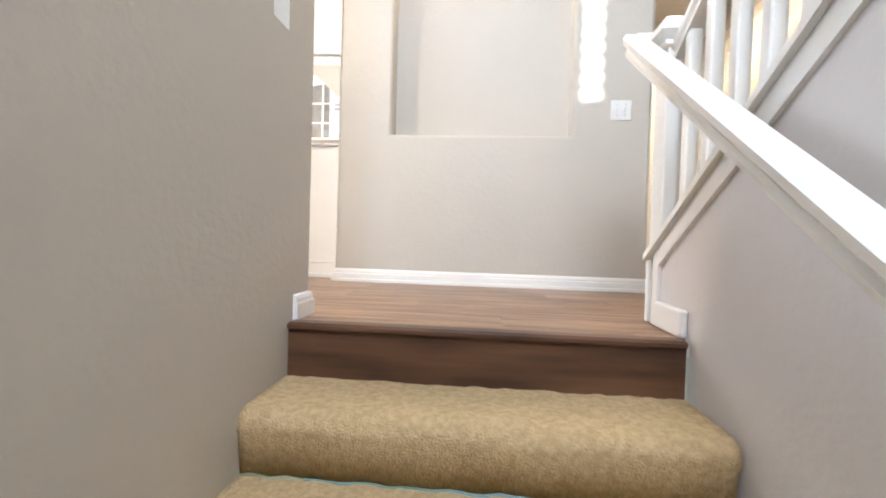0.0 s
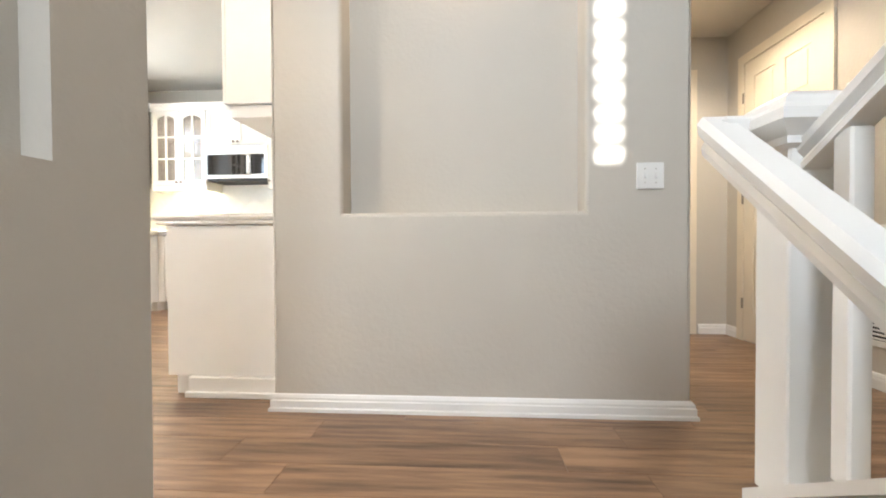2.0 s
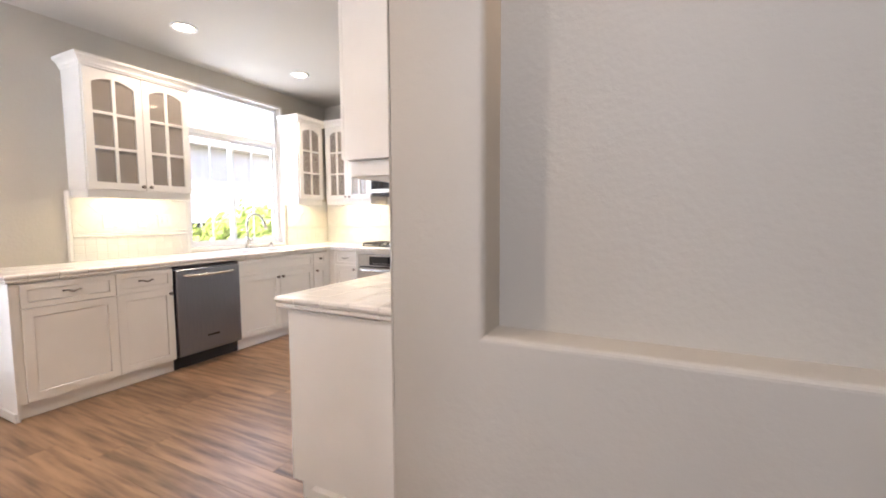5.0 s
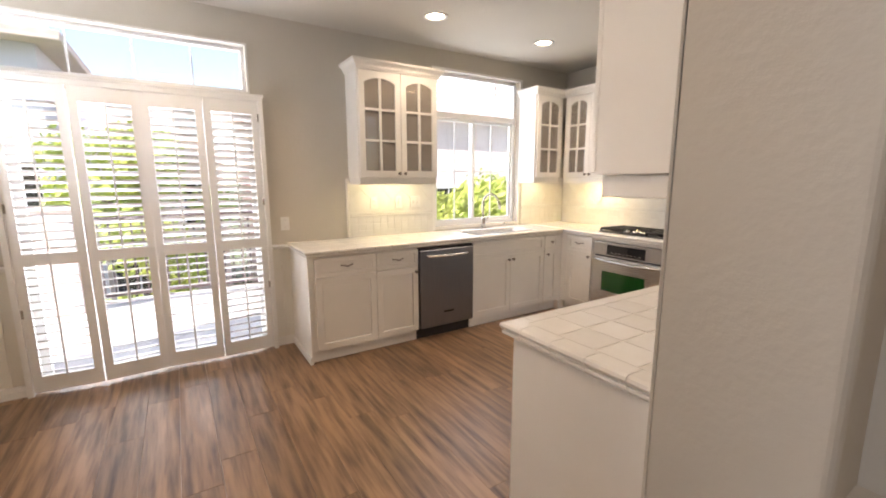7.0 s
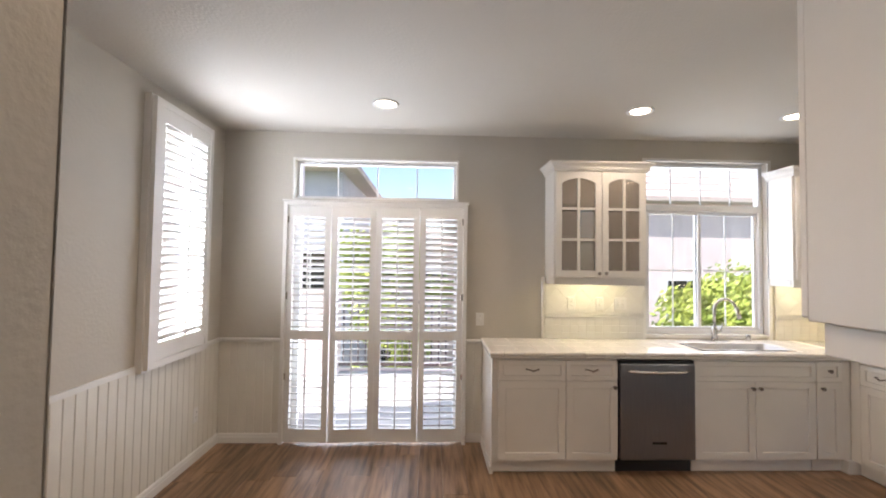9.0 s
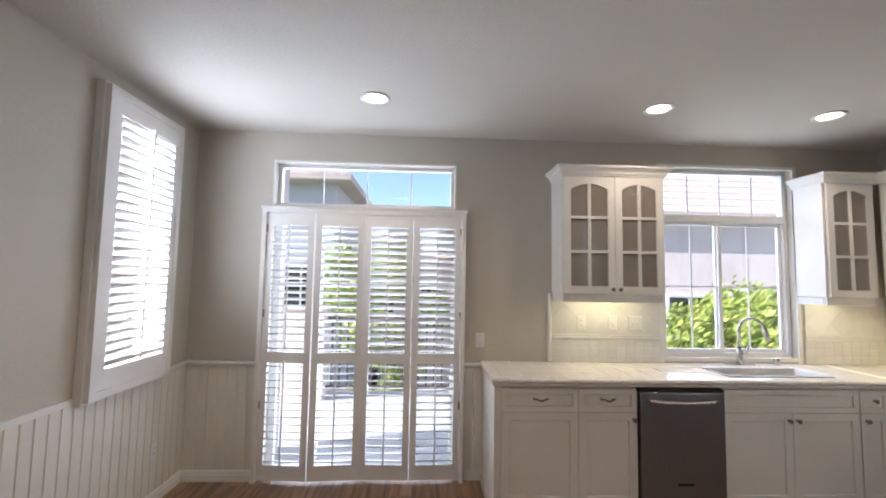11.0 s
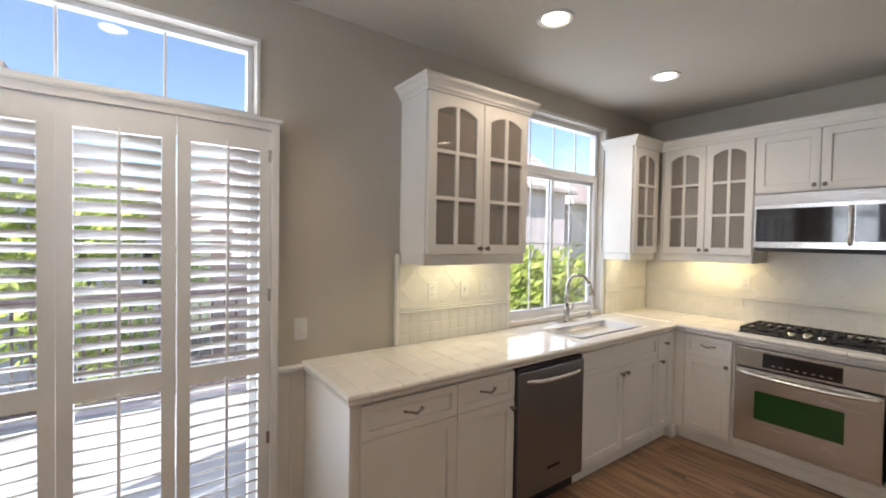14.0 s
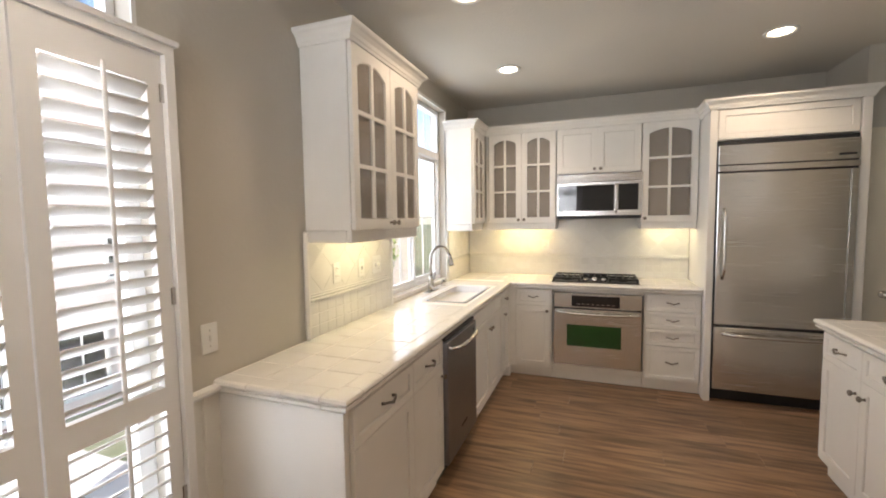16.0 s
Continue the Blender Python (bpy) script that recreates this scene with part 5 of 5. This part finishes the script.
for x, y in ((-2.92, 1.975), (-2.93, 3.88), (-2.95, 5.10), (-1.12, 5.10)):
    downlight(x, y, ZC, 12)
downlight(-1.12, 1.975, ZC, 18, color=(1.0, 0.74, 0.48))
downlight(2.08, 3.85, 2.44, 15)
downlight(0.5, 2.952, 2.35, 2.0, "small recessed light in the niche top, switched on", 0.5, (1.0, 0.66, 0.36))
for nm, x, y, sx_, sy_, en, col in (("under_cabinet_light", -3.45, 3.76, 0.05, 0.5, 0.25, (1, 0.93, 0.62)), ("under_cabinet_light", -3.47, 5.62, 0.05, 0.16, 0.2, (1, 0.93, 0.62)),
                                    ("under_cabinet_light", -2.98, 6.05, 0.42, 0.05, 0.8, (1, 0.70, 0.26)), ("under_cabinet_light", -1.65, 6.05, 0.3, 0.05, 0.22, (1, 0.93, 0.66)),
                                    ("under_cabinet_light", -0.47, 3.8, 0.05, 1.0, 0.0, (1, 0.9, 0.7))):
    root = thing(nm, (x, y, 1.46), "slim under-cabinet light, switched on", "light")
    part("housing", B((x - sx_ / 2 - 0.01, y - sy_ / 2 - 0.01, 1.462 if x < -0.6 else 1.412), (x + sx_ / 2 + 0.01, y + sy_ / 2 + 0.01, 1.477 if x < -0.6 else 1.424), 0.002), PLASTIC, root)
    if en:
        part("lens", B((x - sx_ / 2, y - sy_ / 2, 1.458), (x + sx_ / 2, y + sy_ / 2, 1.4615)), PUCK, root)
        lamp("under_cabinet_lamp", "AREA", look((x, y, 1.455), (x + 0.0001, y, 0)), en, col, sx_, sy_)

# ---- outside ----
structure("ground", B((-400, -400, -3.2), (400, 400, -3.0)), GROUND, "distant ground around the house", "ground")
deck = thing("balcony", (-5.0, 2.0, -0.1), "pale concrete balcony with stucco post and railing", "balcony")
part("slab", B((-6.3, 0.0, -0.25), (XW - 0.151, 3.4, -0.06), 0.01), DECK, deck)
part("slab_edge", B((-6.4, -0.05, -0.4), (-6.3, 3.45, -0.04), 0.01), STUCCO, deck)
part("stucco_post", B((-6.3, 0.25, -0.06), (-5.95, 1.0, 1.12), 0.01), STUCCO, deck)
part("post_cap", B((-6.33, 0.22, 1.12), (-5.92, 1.03, 1.17), 0.01), STUCCO2, deck)
part("corner_wall", B((-4.35, 0.60, -0.06), (-4.0, 0.98, 3.6), 0.01), STUCCO, deck)
part("top_bar", B((-6.16, 1.0, 0.98), (-6.10, 3.4, 1.03), 0.005), RAILMETAL, deck)
part("bottom_bar", B((-6.15, 1.0, 0.06), (-6.11, 3.4, 0.10), 0.003), RAILMETAL, deck)
for k in range(22):
    part("picket", B((-6.14, 1.06 + 0.108 * k, 0.10), (-6.12, 1.08 + 0.108 * k, 0.98)), RAILMETAL, deck)


def house(at, w_, d_, h_, wallm, label, wins, ridge="y", roof_h=1.7):
    """A stucco house: walls, hipped tile roof with courses, windows with frames on the side that faces the kitchen."""
    x, y, z = at
    root = thing("house", at, label, "house", "neighbouring houses")
    part("wall", B((x - d_, y, z), (x, y + w_, z + h_)), wallm, root)
    o_ = 0.45
    bm = bmesh.new()
    n_ = 16
    for k in range(n_):
        t0, t1 = k / n_, (k + 1) / n_
        lift = 0.05

        def rect(t):
            ix = (d_ / 2 + o_) * t
            iy = min(ix, w_ / 2 + o_ - 0.1)
            return (x - d_ - o_ + ix, x + o_ - ix, y - o_ + iy, y + w_ + o_ - iy, z + h_ + roof_h * t)
        a, b = rect(t0), rect(min(t1, 0.999))
        lo = [bm.verts.new(p) for p in ((a[0], a[2], a[4] + lift), (a[1], a[2], a[4] + lift), (a[1], a[3], a[4] + lift), (a[0], a[3], a[4] + lift))]
        dn = [bm.verts.new((p.co.x, p.co.y, a[4] - 0.04)) for p in lo]
        hi = [bm.verts.new(p) for p in ((b[0], b[2], b[4]), (b[1], b[2], b[4]), (b[1], b[3], b[4]), (b[0], b[3], b[4]))]
        for i in range(4):
            j = (i + 1) % 4
            bm.faces.new([lo[i], lo[j], hi[j], hi[i]])
            bm.faces.new([dn[i], dn[j], lo[j], lo[i]])
    part("roof", bm, ROOF, root, "red-brown clay tile roof")
    part("eave", B((x - d_ - o_, y - o_, z + h_ - 0.12), (x + o_, y + w_ + o_, z + h_ - 0.02), 0.02), STUCCO2, root)
    mm = facing((0, 1, 0), (1, 0, 0), (x, 0, 0))
    for u, v, ww, hh in wins:
        g = bmesh.new()
        ring(g, u - 0.08, u + ww + 0.08, v - 0.08, v + hh + 0.08, 0.08, 0.001, 0.06)
        g.transform(mm)
        f = part("window", g, VINYL, root)
        part("pane", B((u, v, 0.002), (u + ww, v + hh, 0.012), 0, mm), BLACKGLASS, f)
        part("muntin", B((u + ww / 2 - 0.02, v, 0.012), (u + ww / 2 + 0.02, v + hh, 0.03), 0, mm), VINYL, f)
    return root


house((-14.0, 4.5, -3.0), 13.8, 7.0, 6.9, STUCCO, "pink stucco house with clay tile roof",
      [(5.6, 0.0, 1.0, 1.3), (8.6, 0.2, 0.5, 1.2), (10.5, -0.2, 1.4, 1.3), (12.7, 0.1, 0.6, 1.2), (14.6, -0.3, 1.2, 1.4), (5.4, -2.6, 1.0, 1.6), (7.4, -2.6, 1.0, 1.6), (9.4, -2.6, 1.0, 1.6)], roof_h=4.4)
house((-16.0, -1.2, -3.0), 4.6, 6.0, 5.3, STUCCO2, "cream stucco house with clay tile roof", [(0.0, 0.0, 1.2, 1.3), (2.2, 0.0, 0.8, 1.3), (0.2, -2.6, 1.2, 1.6)])
house((-11.0, -4.9, -3.0), 4.9, 5.0, 7.1, STUCCO3, "white house with shade painted in as grey-blue, clay tile roof", [(-3.6, 0.4, 1.2, 1.4), (-1.4, 0.4, 1.2, 1.4)])
house((-15.0, 20.2, -3.0), 9.0, 7.0, 6.6, STUCCO2, "cream stucco house beyond the garden", [(21.5, 0.2, 1.2, 1.3), (24, 0.2, 1.2, 1.3)])


def tree(at, h_, r_, n_, seed, label):
    rnd = random.Random(seed)
    x, y, z = at
    root = thing("tree", at, label, "tree")
    bm = tube(bmesh.new(), [(x, y, z), (x + 0.05, y + 0.03, z + h_ * 0.4), (x - 0.05, y + 0.08, z + h_ * 0.75)], [0.13, 0.09, 0.05], 8)
    limbs = []
    for k in range(9):
        a, b = rnd.uniform(0, 6.28), rnd.uniform(0.3, 0.75)
        e_ = Vector((x + math.cos(a) * r_ * 0.8, y + math.sin(a) * r_ * 0.8, z + h_ * b + r_ * 0.5))
        s0 = Vector((x, y, z + h_ * b))
        tube(bm, [s0, s0.lerp(e_, 0.5) + Vector((0, 0, 0.1)), e_], [0.045, 0.03, 0.012], 6)
        limbs.append(e_)
    part("trunk", bm, BARK, root, smooth=True)
    clumps = [(l_, rnd.uniform(0.28, 0.5) * r_) for l_ in limbs] + [(Vector((x + rnd.gauss(0, r_ * 0.4), y + rnd.gauss(0, r_ * 0.4), z + h_ * rnd.uniform(0.6, 1.0))), rnd.uniform(0.28, 0.5) * r_) for _ in range(12)]
    bm = bmesh.new()
    for k in range(n_):
        c, cr = clumps[k % len(clumps)]
        d = Vector((rnd.gauss(0, 1), rnd.gauss(0, 1), rnd.gauss(0, 0.8)))
        p = c + d.normalized() * cr * rnd.uniform(0.4, 1.05)
        s_ = rnd.uniform(0.05, 0.10)
        u = Vector((rnd.gauss(0, 1), rnd.gauss(0, 1), rnd.gauss(0, 1))).normalized()
        v = u.orthogonal().normalized()
        w_ = u.cross(v)
        f = [bm.verts.new(q) for q in (p - v * s_, p + w_ * s_ * 0.45 + u * s_ * 0.1, p + v * s_, p - w_ * s_ * 0.45 + u * s_ * 0.1)]
        bm.faces.new(f)
    part("crown", bm, LEAF, root)
    return root


tree((-7.0, 7.9, -3.0), 4.0, 1.25, 9000, 3, "bright yellow-green leafy tree outside the sink window")
tree((-8.6, 1.75, -3.0), 5.0, 1.2, 8000, 5, "green leafy tree beyond the balcony")
tree((-9.5, 9.5, -3.0), 4.4, 1.4, 7000, 8, "green leafy tree beside the pink house")

# ---- counter tiles and floor planks ----
lay_tiles(ctop, XW + 0.012, FX - 0.055, 2.855, 5.60, hole=(sx0 - 0.02, sx1 + 0.05, su0 - 0.03, su1 + 0.03))
lay_tiles(ctop, XW + 0.012, -1.43, 5.655, YN - 0.012)
lay_tiles(ptop, -0.979, -0.37, 3.097, 4.565)
PW, PL, rndp = 0.178, 1.22, random.Random(11)
me = bpy.data.meshes.new("plank")
bm = B((0.0006, 0.0006, -0.008), (PL - 0.0006, PW - 0.0006, 0.0), 0.0008)
bmesh.ops.recalc_face_normals(bm, faces=bm.faces)
bm.to_mesh(me)
bm.free()
me.materials.append(PLANK)


def cut_plank(x0_, x1_, y0_, y1_):
    bm = B((x0_, y0_, -0.008), (x1_, y1_, 0.0), 0.0008)
    part("plank", bm, PLANK, FLOOR_BED)


for j in range(33):
    y = YS + PW * j
    if y > YN - 0.1:
        break
    x_end = 2.65 if y + PW > YT + 0.03 else -0.5
    x = XW - rndp.uniform(0, PL)
    while x < x_end:
        a, b = max(x, XW), min(x + PL, x_end)
        buried = (y > 2.95 and y + PW < 4.55 and a > -0.3 and b < 1.45) or b - a < 0.01
        if not buried:
            if a == x and b == x + PL and not (y < YT + 0.03 < y + PW):
                ob = new("plank", me)
                ob.parent = FLOOR_BED
                ob.location = (x, y, 0)
            elif y < YT + 0.03 < y + PW and b > -0.5:
                if a < -0.5:
                    cut_plank(a, -0.5, y + 0.0006, YT + 0.0294)
                cut_plank(a, b, YT + 0.03, y + PW - 0.0006)
            else:
                cut_plank(a + 0.0006, b - 0.0006, y + 0.0006, min(y + PW, YN) - 0.0006)
        x += PL
